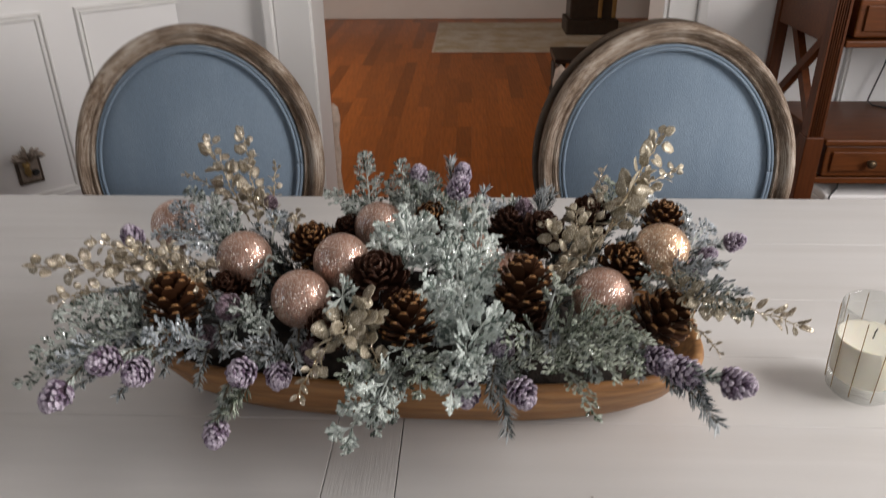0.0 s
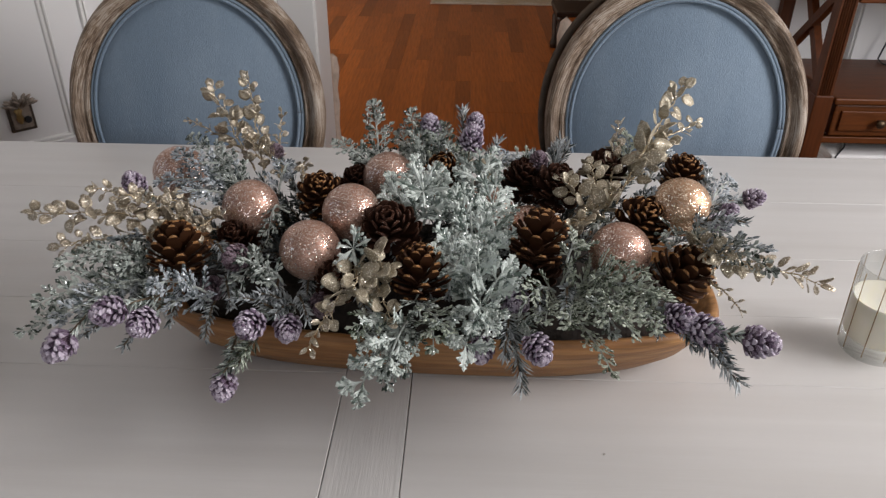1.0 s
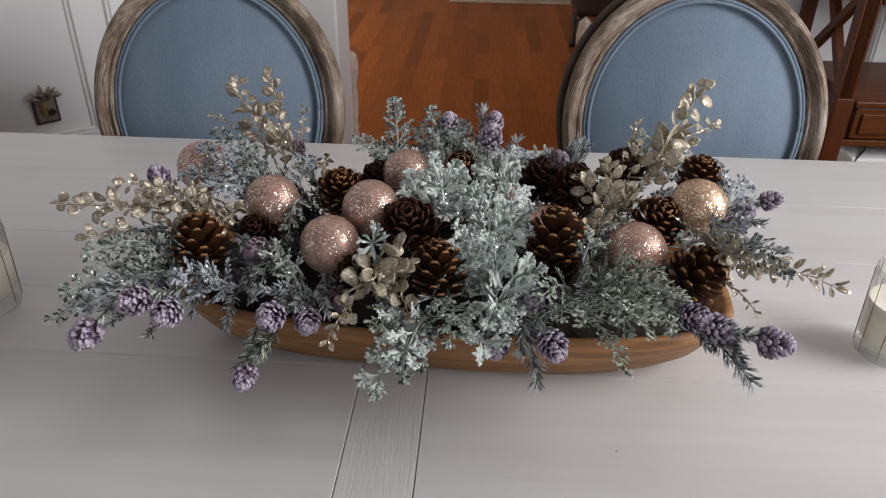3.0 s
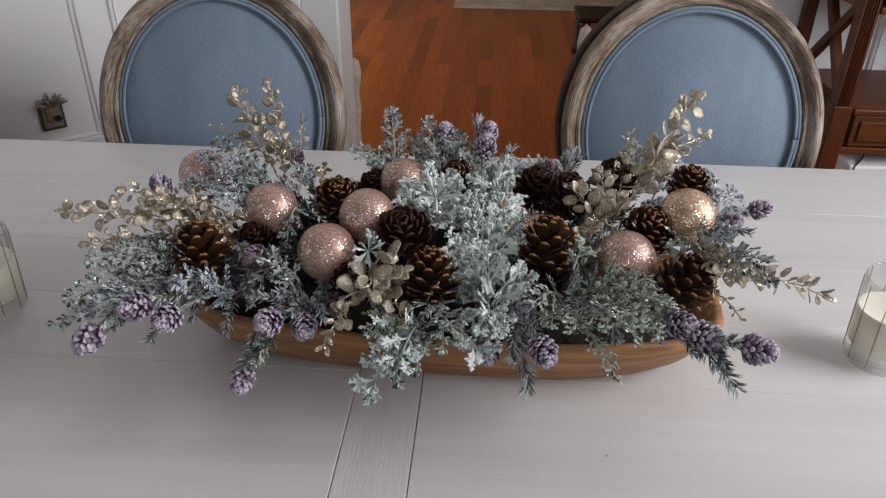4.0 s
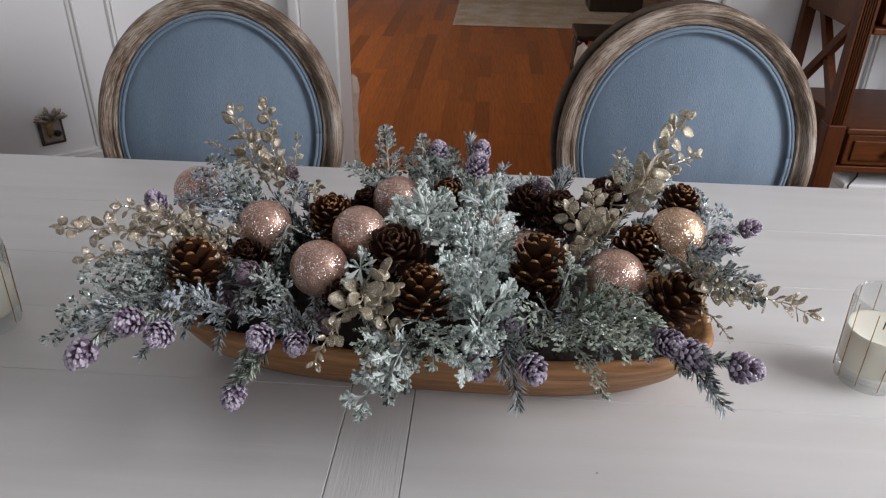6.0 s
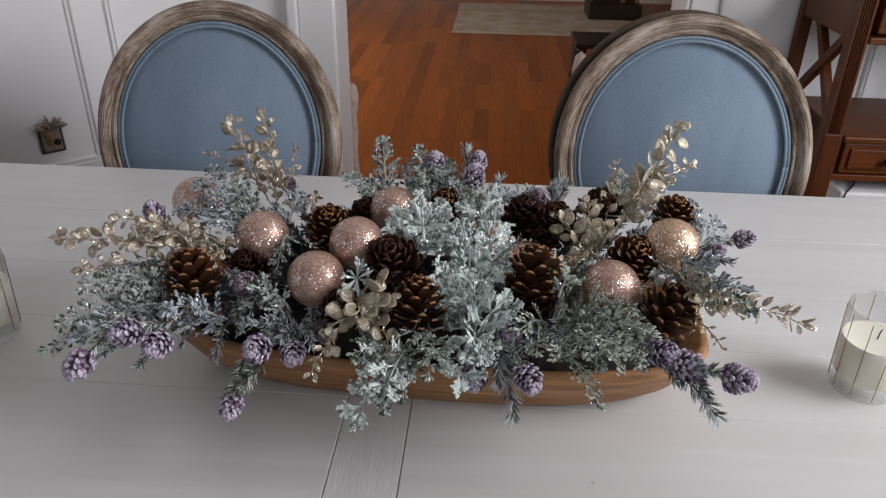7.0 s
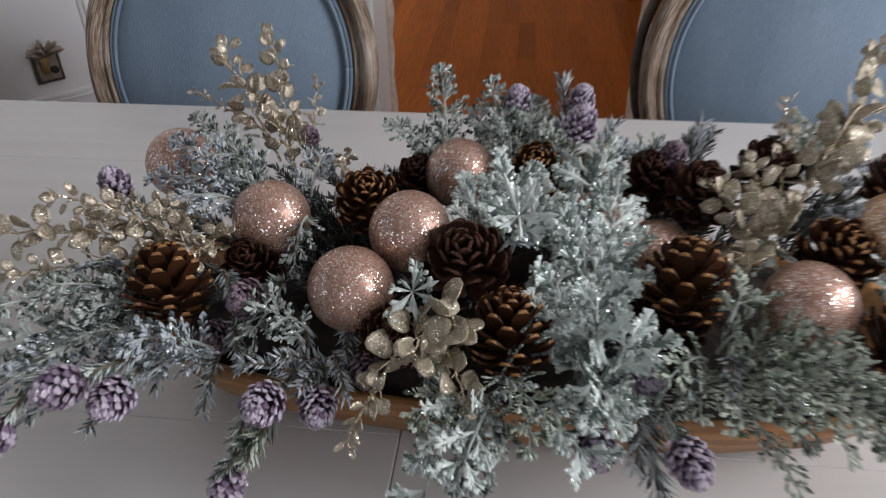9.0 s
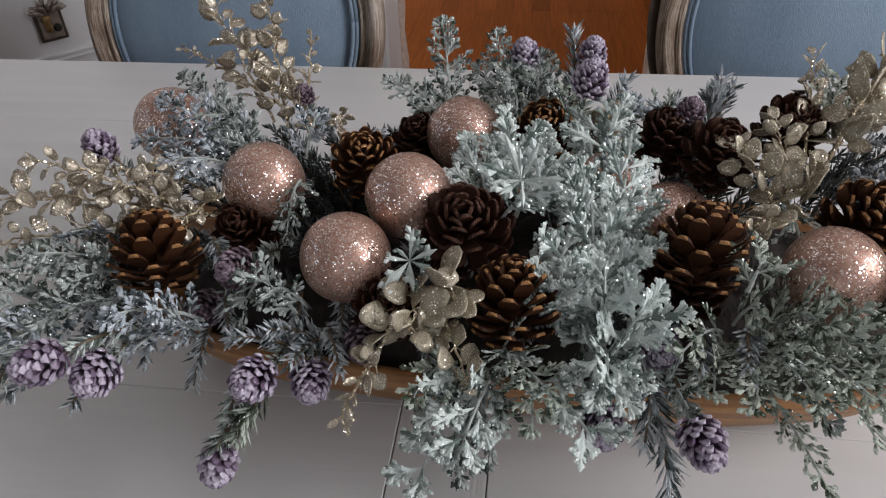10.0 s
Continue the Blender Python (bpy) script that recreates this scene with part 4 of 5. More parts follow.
leaf_meshes = {}
def round_leaf(mat, size, ratio, kind):
    """A thin, cupped, slightly uneven leaf on a short stalk; the leaf points along +x, its face is +z."""
    key = (mat.name, round(size, 4), ratio, kind)
    if key in leaf_meshes:
        return leaf_meshes[key]
    rnd = random.Random(hash((round(size * 1e4), int(ratio * 100), kind)))
    n, v, f = 14, [], []
    lx, ly = size / 2, size / 2 * ratio
    edge = [1 + rnd.uniform(-0.09, 0.09) for _ in range(n)]
    for layer in (0.00035, -0.00035):
        v.append((lx, 0, layer - size * 0.02))
        for ring in (0.55, 1.0):
            for i in range(n):
                a = 2 * math.pi * i / n
                x, y = lx + lx * ring * math.cos(a) * edge[i] * (1.12 if math.cos(a) > 0.95 and ratio < 0.85 else 1), ly * ring * math.sin(a) * edge[i] * (1 - 0.12 * math.cos(a))
                cup = size * (0.10 + 0.08 * kind) * (0.9 if ratio > 0.85 else 1) * ring * (abs(math.sin(a)) - 0.35) + 0.10 * size * (x / size - 0.5) * (kind - 1)
                v.append((x, y, cup * 0.7 + layer))
    s = 1 + 2 * n
    for base_i, flip in ((0, False), (s, True)):
        for i in range(n):
            j = (i + 1) % n
            tri = (base_i, base_i + 1 + i, base_i + 1 + j)
            quad = (base_i + 1 + i, base_i + 1 + n + i, base_i + 1 + n + j, base_i + 1 + j)
            f += [tri[::-1] if flip else tri, quad[::-1] if flip else quad]
    for i in range(n):
        j = (i + 1) % n
        f.append((1 + n + i, s + 1 + n + i, s + 1 + n + j, 1 + n + j))
    leaf_meshes[key] = mesh_of("leaf", v, f, [mat], smooth=True)
    return leaf_meshes[key]


def eucalyptus(base_, tip_, pairs=9, size=0.014, ratio=0.8, mat=None, sag=0.004, start=0.15, label="gold glittered eucalyptus sprig in the arrangement", tip_small=0.55, wild=1.2):
    """A wiry stem with leaves in pairs, each leaf an object of its own."""
    mat = mat or GOLD
    rnd = random.Random(next(count))
    t = sprig_thing("eucalyptus_sprig", label, "gold sprigs in the bowl")
    stem = Pile()
    pts = bend(base_, tip_, sag, 18)
    pts = [p + Vector((rnd.gauss(0, 0.0009), rnd.gauss(0, 0.0009), rnd.gauss(0, 0.0009))) for p in pts]
    stem.rod(pts, 0.0012, 0.0006)
    for k in range(pairs):
        s = start + (1 - start) * (k + 0.4) / pairs
        x = s * (len(pts) - 1)
        i = min(int(x), len(pts) - 2)
        p = pts[i].lerp(pts[i + 1], x - i)
        d = (pts[i + 1] - pts[i]).normalized()
        u = d.orthogonal().normalized()
        a0 = k * math.pi / 2 + rnd.uniform(-0.5, 0.5)
        for q in range(2):
            a = a0 + q * math.pi
            out = u * math.cos(a) + d.cross(u) * math.sin(a)
            ld = (out + d * rnd.uniform(0.3, 1.1) + Vector((0, 0, rnd.uniform(-0.2, 0.3)))).normalized()
            n = facing(ld, rnd, wild)
            stalk = size * 0.28
            stem.rod([p, p + ld * stalk], 0.0005, 0.0004, 0, 3)
            sc = (1 - (1 - tip_small) * s) * rnd.uniform(0.75, 1.2) * (1.18 if mat is CHAMPAGNE else 1.0)
            kind = rnd.randrange(3)
            rot = Matrix((ld, n.cross(ld), n)).transposed().to_4x4()
            part("leaf", round_leaf(mat, size, ratio, kind), None, t, m=Matrix.Translation(p + ld * stalk) @ rot @ Matrix.Scale(sc, 4))
    d = (pts[-1] - pts[-2]).normalized()
    n = facing(d, rnd, 0.4)
    rot = Matrix((d, n.cross(d), n)).transposed().to_4x4()
    part("leaf", round_leaf(mat, size, ratio, 1), None, t, m=Matrix.Translation(pts[-1]) @ rot @ Matrix.Scale(tip_small * 1.1, 4))
    tagged(part("stem", stem.mesh("stem", [STEM_GOLD]), None, t), kind="stuff")
    return t


def scale_solid(v, f, idx, p, d, n, length, width, thick, tipmat):
    """A woody cone scale: narrow root, broad rounded end with a thickened, paler lip."""
    sd = d.cross(n).normalized()
    k = len(v)
    rows = ((0.0, 0.16, -0.4, 0.4), (0.5, 0.38, -0.5, 0.5), (0.76, 0.48, -0.55, 0.6), (0.90, 0.40, -0.5, 1.0), (0.98, 0.25, -0.4, 1.1), (1.03, 0.07, 0.0, 0.7))
    for u, w_, lo, hi in rows:
        c = p + d * length * u + n * length * 0.16 * u * u
        v += [c + sd * width * w_ + n * thick * lo, c + sd * width * w_ * 0.75 + n * thick * hi, c - sd * width * w_ * 0.75 + n * thick * hi, c - sd * width * w_ + n * thick * lo]
    for s in range(5):
        for i in range(4):
            j = (i + 1) % 4
            f.append((k + s * 4 + i, k + s * 4 + j, k + s * 4 + 4 + j, k + s * 4 + 4 + i))
            idx.append(tipmat if s >= (4 if thick < 0.08 else 2) else 0)
    f += [(k + 20, k + 21, k + 22, k + 23)]
    idx += [tipmat]


cone_meshes = {}
def cone_scales(kind, variant, mats):
    """The scales of a cone of radius 1 about its z axis, in a spiral: rows of (verts, faces, material indices)."""
    rnd = random.Random(variant * 17 + len(kind))
    rows = []
    n_scales, open_, tall = (62, 0.92, 1.65) if kind == "pine" else (92, 0.8, 1.75)
    for k in range(n_scales):
        v, f, idx = [], [], []
        s = (k + 0.5) / n_scales
        a = k * 2.39996 + rnd.uniform(-0.12, 0.12)
        h = tall * (s - 0.42)
        prof = (math.sin(math.pi * (0.20 + 0.74 * s)) ** 0.7) if kind == "pine" else math.sin(math.pi * (0.24 + 0.70 * s)) ** 0.6
        rad = Vector((math.cos(a), math.sin(a), 0))
        el = radians((-8 + 80 * s) * open_ + (0 if kind == "pine" else 20))
        d = (rad * math.cos(el) + Vector((0, 0, 1)) * math.sin(el)).normalized()
        d = (d + Vector((rnd.gauss(0, 0.06), rnd.gauss(0, 0.06), rnd.gauss(0, 0.06)))).normalized()
        n = (Vector((0, 0, 1)) * math.cos(el) - rad * math.sin(el))
        n = (n - d * n.dot(d)).normalized()
        core = 0.20
        reach = max(0.2, prof - core * 0.6) * rnd.uniform(0.92, 1.08)
        p = rad * core * prof + Vector((0, 0, h - 0.25 * reach * math.sin(el)))
        wd = (0.48 if kind == "pine" else 0.42) * (0.45 + 0.55 * prof)
        scale_solid(v, f, idx, p, d, n, reach, wd, 0.050 if kind == "pine" else 0.085, 1)
        rows.append((v, f, idx))
    return rows


def pine_scale_meshes(variant, mats):
    key = ("pine", variant, mats[1].name)
    if key not in cone_meshes:
        cone_meshes[key] = [mesh_of("scale", v, f, mats, i) for v, f, i in cone_scales("pine", variant, mats)]
    return cone_meshes[key]


def lilac_mesh(variant, mats):
    key = ("lilac", variant, mats[1].name)
    if key not in cone_meshes:
        v, f, idx = [], [], []
        for a, b_, c in cone_scales("lilac", variant, mats):
            f += [tuple(q + len(v) for q in face) for face in b_]
            v += a
            idx += c
        cone_meshes[key] = mesh_of("cone_body", v, f, mats, idx)
    return cone_meshes[key]


def aim(p, axis, roll=0.0):
    """A pose at p with its z along axis."""
    return Matrix.Translation(p) @ Vector(axis).to_track_quat("Z", "Y").to_matrix().to_4x4() @ Matrix.Rotation(roll, 4, "Z")


def core_mesh(mat, tall):
    b = lathe([(0.0, -0.45 * tall), (0.18, -0.40 * tall), (0.30, -0.1 * tall), (0.24, 0.25 * tall), (0.08, 0.5 * tall), (0, 0.53 * tall)], 12, False)
    me = bpy.data.meshes.new("core")
    b.to_mesh(me)
    b.free()
    me.materials.append(mat)
    return me


CORES = {"pine": core_mesh(CONE_IN, 1.4), "lilac": core_mesh(PLUM, 1.5)}


def pine_cone(p, axis, r=0.028, dark=False, label=""):
    i = next(count)
    t = thing("pine_cone", label or ("dark brown open pine cone deep in the greenery" if dark else "golden brown open pine cone among the greenery"), "pine cone",
              group="pine cones in the bowl", m=aim(p, axis, i * 1.3) @ Matrix.Scale(r, 4))
    for me in pine_scale_meshes(i % 3, [CONE_DEEP if dark else CONE_IN, CONE_DARK if dark else CONE_TIP]):
        part("scale", me, None, t)
    part("core", CORES["pine"], None, t)
    return t


def lilac_cone(p, axis, r=0.0145, dark=False, stem_from=None):
    i = next(count)
    t = thing("lilac_cone", "dusky purple-brown small cone deep in the greenery" if dark else "small frosted lilac cone on a short twig", "cone",
              group="small lilac cones in the bowl", m=aim(p, axis, i * 1.3) @ Matrix.Scale(r, 4))
    tagged(part("cone_body", lilac_mesh(i % 4, [DUSK if dark else PLUM_FROST, DUSK if dark else LILAC]), None, t), kind="stuff")
    part("core", CORES["lilac"], None, t)
    if stem_from:
        pine_twig(stem_from, Vector(p) - Vector(axis).normalized() * r * 0.4, 0.0125, mat=MILLER, sag=0.002, dense=0.9, label="frosted needle twig that carries a small cone")
    return t


def bauble(x, y, z, r=0.0275, mat=None, label="round rose gold glitter bauble nestled in the greenery"):
    mat = mat or ROSE
    b = bmesh.new()
    bmesh.ops.create_uvsphere(b, u_segments=48, v_segments=28, radius=r)
    for v in b.verts:
        v.co *= 1 + 0.006 * noise.noise(v.co * 60)
    t = thing("bauble", label, "bauble", group="baubles in the bowl", m=pose(x, y, z, 150, 20, x * 900))
    part("ball", b, mat, t, smooth=True)
    part("cap", lathe([(0.0, r * 1.12), (0.0042, r * 1.12), (0.0045, r * 0.985), (0.0, r * 0.985)], 14, False), GILT, t, "small gilt hanging cap")
    return t


# ---- the added filler mound in the bowl, its shade put into the colour ----
def mound():
    b = bmesh.new()
    nx, ny = 80, 40
    grid = []
    for i in range(nx + 1):
        row = []
        for j in range(ny + 1):
            u, w_ = i / nx * 2 - 1, j / ny * 2 - 1
            x, y = 0.274 * u, 0.103 * w_ * math.sqrt(max(0.0, 1 - abs(u) ** 3.5)) + 1e-4 * w_
            z = 0.052 + 0.056 * (1 - abs(u) ** 4) * (1 - abs(w_) ** 4) + 0.010 * noise.noise(Vector((x * 45, y * 45, 3))) + 0.004 * noise.noise(Vector((x * 160, y * 160, 7)))
            row.append(b.verts.new((x, y, z)))
        grid.append(row)
    for i in range(nx):
        for j in range(ny):
            b.faces.new((grid[i][j], grid[i + 1][j], grid[i + 1][j + 1], grid[i][j + 1]))
    lo = [b.verts.new((v.co.x * 0.7, v.co.y * 0.5, 0.022)) for v in [r[0] for r in grid] + [r[-1] for r in grid[::-1]]]
    rim = [r[0] for r in grid] + [r[-1] for r in grid[::-1]]
    for i in range(len(rim)):
        j = (i + 1) % len(rim)
        b.faces.new((rim[i], rim[j], lo[j], lo[i]))
    b.faces.new(lo)
    return b


moss = part("filler_mound", mound(), DARK_FILL, smooth=True, m=BOWL_M)
tagged(moss, "added filler mound in the wooden bowl, near-black for the shade between sprigs", "moss")

# ---- the arrangement ----
bauble(0.4974, 1.3143, 0.9371)
bauble(0.5860, 1.2542, 0.9289)
bauble(0.6561, 1.1893, 0.9209)
bauble(0.6878, 1.2353, 0.9361)
bauble(0.7139, 1.3272, 0.9299)
bauble(0.9339, 1.1908, 0.9251)
bauble(0.8159, 1.2677, 0.9229)
bauble(0.8585, 1.2725, 0.8983)
bauble(0.9954, 1.2391, 0.9477, mat=ROSE_GOLD, label="round warm gold glitter bauble nestled in the greenery")
pine_cone((0.5370, 1.1827, 0.9157), (-0.12, 0.50, 0.85), 0.0285)
pine_cone((0.7577, 1.1612, 0.9116), (0.02, 0.30, 0.95), 0.0275)
pine_cone((0.8615, 1.1964, 0.9293), (0.15, 0.50, 0.85), 0.0285)
pine_cone((0.9838, 1.1708, 0.9127), (0.62, 0.10, 0.78), 0.0285)
pine_cone((0.7269, 1.2125, 0.9254), (0.00, -0.45, 0.89), 0.0300, True)
pine_cone((0.6508, 1.2757, 0.9313), (0.10, -0.35, 0.93), 0.0240)
pine_cone((0.8561, 1.3225, 0.9300), (0.10, -0.20, 0.97), 0.0240, True)
pine_cone((0.8865, 1.3002, 0.9339), (0.10, -0.50, 0.86), 0.0260, True)
pine_cone((0.9582, 1.2310, 0.9323), (0.20, -0.45, 0.87), 0.0260)
pine_cone((1.0035, 1.2778, 0.9600), (0.10, -0.10, 0.99), 0.0210)
pine_cone((0.7730, 1.3162, 0.9365), (-0.10, -0.40, 0.90), 0.0240)
pine_cone((0.6844, 1.3343, 0.9152), (-0.20, -0.30, 0.93), 0.0240, True)
pine_cone((0.8577, 1.2090, 0.8940), (0.10, -0.50, 0.86), 0.0280, True)
pine_cone((0.5783, 1.2291, 0.9048), (-0.10, -0.50, 0.86), 0.0220, True)
pine_cone((0.9372, 1.3266, 0.9409), (0.10, -0.40, 0.90), 0.0240, True)
pine_cone((0.6834, 1.1727, 0.8998), (0.10, -0.60, 0.80), 0.0220, True)
lilac_cone((0.4799, 1.0722, 0.8990), (-0.57, -0.64, -0.52), 0.0144, stem_from=(0.5028, 1.1061, 0.9170))
lilac_cone((0.5125, 1.0967, 0.9143), (-0.61, -0.76, 0.20), 0.0144, stem_from=(0.5364, 1.1371, 0.9024))
lilac_cone((0.5304, 1.1088, 0.8952), (-0.20, -0.97, 0.10), 0.0144, stem_from=(0.5381, 1.1576, 0.8872))
lilac_cone((0.6174, 1.1168, 0.8899), (-0.25, -0.92, 0.31), 0.0144, stem_from=(0.6270, 1.1652, 0.8724))
lilac_cone((0.6452, 1.1283, 0.8789), (0.20, -0.97, 0.10), 0.0140, stem_from=(0.6366, 1.1783, 0.8700))
lilac_cone((0.5953, 1.0925, 0.8451), (-0.15, -0.62, -0.77), 0.0130, stem_from=(0.6013, 1.1262, 0.8727))
lilac_cone((0.8103, 1.1240, 0.8671), (0.10, -0.94, -0.31), 0.0140, stem_from=(0.8061, 1.1742, 0.8745))
lilac_cone((0.8573, 1.1036, 0.8833), (0.27, -0.96, -0.11), 0.0144, stem_from=(0.8467, 1.1538, 0.8826))
lilac_cone((0.8415, 1.1613, 0.8876), (0.05, -0.86, 0.51), 0.0149, stem_from=(0.8400, 1.2077, 0.8622))
lilac_cone((0.9684, 1.1084, 0.9140), (0.53, -0.74, 0.42), 0.0140, stem_from=(0.9495, 1.1528, 0.8902))
lilac_cone((0.9856, 1.0939, 0.9133), (0.78, -0.62, 0.10), 0.0144, stem_from=(0.9564, 1.1330, 0.9026))
lilac_cone((1.0168, 1.0707, 0.9207), (0.93, -0.35, 0.05), 0.0140, stem_from=(0.9794, 1.0947, 0.9144))
lilac_cone((1.0861, 1.3028, 0.9270), (0.94, 0.00, 0.35), 0.0121, stem_from=(1.0488, 1.3131, 0.9083))
lilac_cone((0.4755, 1.2564, 0.9490), (-0.36, -0.10, 0.93), 0.0130, stem_from=(0.4879, 1.2743, 0.9065))
lilac_cone((0.7559, 1.3753, 0.9691), (-0.10, -0.20, 0.97), 0.0135, stem_from=(0.7608, 1.3929, 0.9250))
lilac_cone((0.8003, 1.3163, 0.9788), (0.15, -0.10, 0.98), 0.0140, stem_from=(0.7945, 1.3289, 0.9346))
lilac_cone((0.8038, 1.3671, 0.9757), (0.10, -0.10, 0.99), 0.0121, stem_from=(0.8000, 1.3809, 0.9306))
lilac_cone((0.8692, 1.3218, 0.9540), (0.10, -0.20, 0.97), 0.0112, True, stem_from=(0.8656, 1.3401, 0.9098))
lilac_cone((0.5974, 1.3303, 0.9556), (0.00, -0.20, 0.98), 0.0084, True, stem_from=(0.5958, 1.3554, 0.9088))
lilac_cone((0.5654, 1.1755, 0.8852), (-0.21, -0.88, 0.42), 0.0140, True, stem_from=(0.5727, 1.2232, 0.8631))
lilac_cone((0.5932, 1.1753, 0.9192), (-0.21, -0.88, 0.42), 0.0140, True, stem_from=(0.6004, 1.2236, 0.8968))
lilac_cone((0.6709, 1.1522, 0.8874), (0.21, -0.95, 0.21), 0.0130, True, stem_from=(0.6620, 1.2022, 0.8738))
lilac_cone((1.0212, 1.2093, 0.9470), (0.82, -0.41, 0.41), 0.0102, stem_from=(0.9910, 1.2416, 0.9244))
lilac_cone((1.0350, 1.2285, 0.9493), (0.83, -0.21, 0.52), 0.0093, stem_from=(1.0043, 1.2525, 0.9225))
eucalyptus((0.5845, 1.3223, 0.9278), (0.5570, 1.3900, 1.0130), 12, 0.0180)
eucalyptus((0.5737, 1.3194, 0.9389), (0.5190, 1.3800, 1.0060), 11, 0.0186)
eucalyptus((0.5966, 1.3241, 0.9276), (0.5978, 1.3644, 0.9875), 9, 0.0090, ratio=0.7)
eucalyptus((0.5605, 1.3468, 0.9468), (0.4962, 1.3617, 0.9765), 8, 0.0080, ratio=0.6, sag=0.003)
eucalyptus((0.6113, 1.3160, 0.9287), (0.5672, 1.3327, 0.9731), 8, 0.0127)
eucalyptus((0.6233, 1.3180, 0.9283), (0.6334, 1.2954, 0.9604), 5, 0.0106)
eucalyptus((0.5890, 1.3106, 0.9436), (0.5423, 1.3576, 0.9855), 8, 0.0117)
eucalyptus((0.5573, 1.2421, 0.9096), (0.4239, 1.1753, 0.9590), 18, 0.0175, sag=0.006)
eucalyptus((0.5395, 1.2304, 0.9215), (0.4620, 1.2066, 0.9693), 12, 0.0148, sag=0.004)
eucalyptus((0.5612, 1.2320, 0.9153), (0.4374, 1.1720, 0.9289), 15, 0.0164)
eucalyptus((0.5450, 1.2496, 0.9246), (0.4946, 1.2264, 0.9525), 8, 0.0127)
eucalyptus((0.5661, 1.2405, 0.9305), (0.5488, 1.1916, 0.9306), 7, 0.0127)
eucalyptus((0.6971, 1.1735, 0.9125), (0.6811, 1.1279, 0.8895), 5, 0.0185, ratio=0.9, wild=0.7, mat=CHAMPAGNE, label="champagne eucalyptus sprig with round glittered leaves")
eucalyptus((0.7076, 1.1744, 0.9126), (0.7348, 1.1255, 0.8946), 5, 0.0185, ratio=0.9, wild=0.7, mat=CHAMPAGNE, label="champagne eucalyptus sprig with round glittered leaves")
eucalyptus((0.7007, 1.1841, 0.9125), (0.7038, 1.1336, 0.9143), 4, 0.0191, ratio=0.9, wild=0.7, mat=CHAMPAGNE, label="champagne eucalyptus sprig with round glittered leaves")
eucalyptus((0.6841, 1.1278, 0.8990), (0.6667, 1.1031, 0.8730), 5, 0.0111, ratio=0.6)
eucalyptus((0.7076, 1.1744, 0.9126), (0.7301, 1.1454, 0.9289), 3, 0.0201, ratio=0.9, wild=0.7, mat=CHAMPAGNE, label="champagne eucalyptus sprig with round glittered leaves")
eucalyptus((0.9417, 1.2667, 0.9376), (1.0230, 1.3870, 1.0160), 15, 0.0196, mat=CHAMPAGNE, label="champagne eucalyptus sprig with round glittered leaves")
eucalyptus((0.9383, 1.2868, 0.9403), (0.9568, 1.3732, 0.9771), 9, 0.0133)
eucalyptus((0.9495, 1.2861, 0.9413), (1.0093, 1.3505, 0.9677), 8, 0.0159, mat=CHAMPAGNE, label="champagne eucalyptus sprig with round glittered leaves")
eucalyptus((0.9619, 1.3347, 0.9453), (1.0434, 1.3870, 0.9747), 9, 0.0138, mat=CHAMPAGNE, label="champagne eucalyptus sprig with round glittered leaves")
eucalyptus((0.9174, 1.2379, 0.9259), (0.8901, 1.2800, 0.9536), 7, 0.0154, mat=CHAMPAGNE, label="champagne eucalyptus sprig with round glittered leaves")
eucalyptus((0.9238, 1.2476, 0.9273), (0.9211, 1.3077, 0.9587), 8, 0.0159, mat=CHAMPAGNE, label="champagne eucalyptus sprig with round glittered leaves")
eucalyptus((0.9228, 1.2377, 0.9264), (0.9373, 1.2669, 0.9501), 5, 0.0159, mat=CHAMPAGNE, label="champagne eucalyptus sprig with round glittered leaves")
eucalyptus((0.9220, 1.2377, 0.9327), (0.8911, 1.2091, 0.9432), 5, 0.0148, mat=CHAMPAGNE, label="champagne eucalyptus sprig with round glittered leaves")
eucalyptus((0.9899, 1.2051, 0.9118), (1.1060, 1.1700, 0.9090), 12, 0.0143, ratio=0.5, sag=0.010, start=0.3, tip_small=0.8)
eucalyptus((0.9960, 1.1902, 0.9141), (1.0167, 1.1033, 0.9238), 8, 0.0090, ratio=0.5)
eucalyptus((0.9878, 1.2051, 0.9242), (1.0070, 1.1419, 0.9537), 7, 0.0154, mat=CHAMPAGNE, label="champagne eucalyptus sprig with round glittered leaves")
eucalyptus((0.9939, 1.2049, 0.9185), (1.0249, 1.1225, 0.9531), 8, 0.0143, mat=CHAMPAGNE, label="champagne eucalyptus sprig with round glittered leaves")
eucalyptus((0.8162, 1.3044, 0.9310), (0.7966, 1.3368, 0.9453), 5, 0.0138, mat=CHAMPAGNE, label="champagne eucalyptus sprig with round glittered leaves")
eucalyptus((0.8096, 1.3154, 0.9389), (0.8213, 1.3254, 0.9484), 4, 0.0127, mat=CHAMPAGNE, label="champagne eucalyptus sprig with round glittered leaves")
cedar((0.7045, 1.3425, 0.9242), (0.6927, 1.3891, 0.9894), 0.020)
cedar((0.7077, 1.3427, 0.9208), (0.6556, 1.3533, 0.9566), 0.020)
cedar((0.6999, 1.3522, 0.9195), (0.6735, 1.3584, 0.9401), 0.018)
cedar((0.7460, 1.3458, 0.9213), (0.7340, 1.3867, 0.9813), 0.018)
cedar((0.7459, 1.3460, 0.9247), (0.7202, 1.3760, 0.9592), 0.018)
cedar((0.7713, 1.3468, 0.9292), (0.7622, 1.3783, 0.9604), 0.024, FROST_GREEN, label="green cedar sprig with light frost in the bowl")
cedar((0.7713, 1.3468, 0.9292), (0.7501, 1.3680, 0.9536), 0.022)
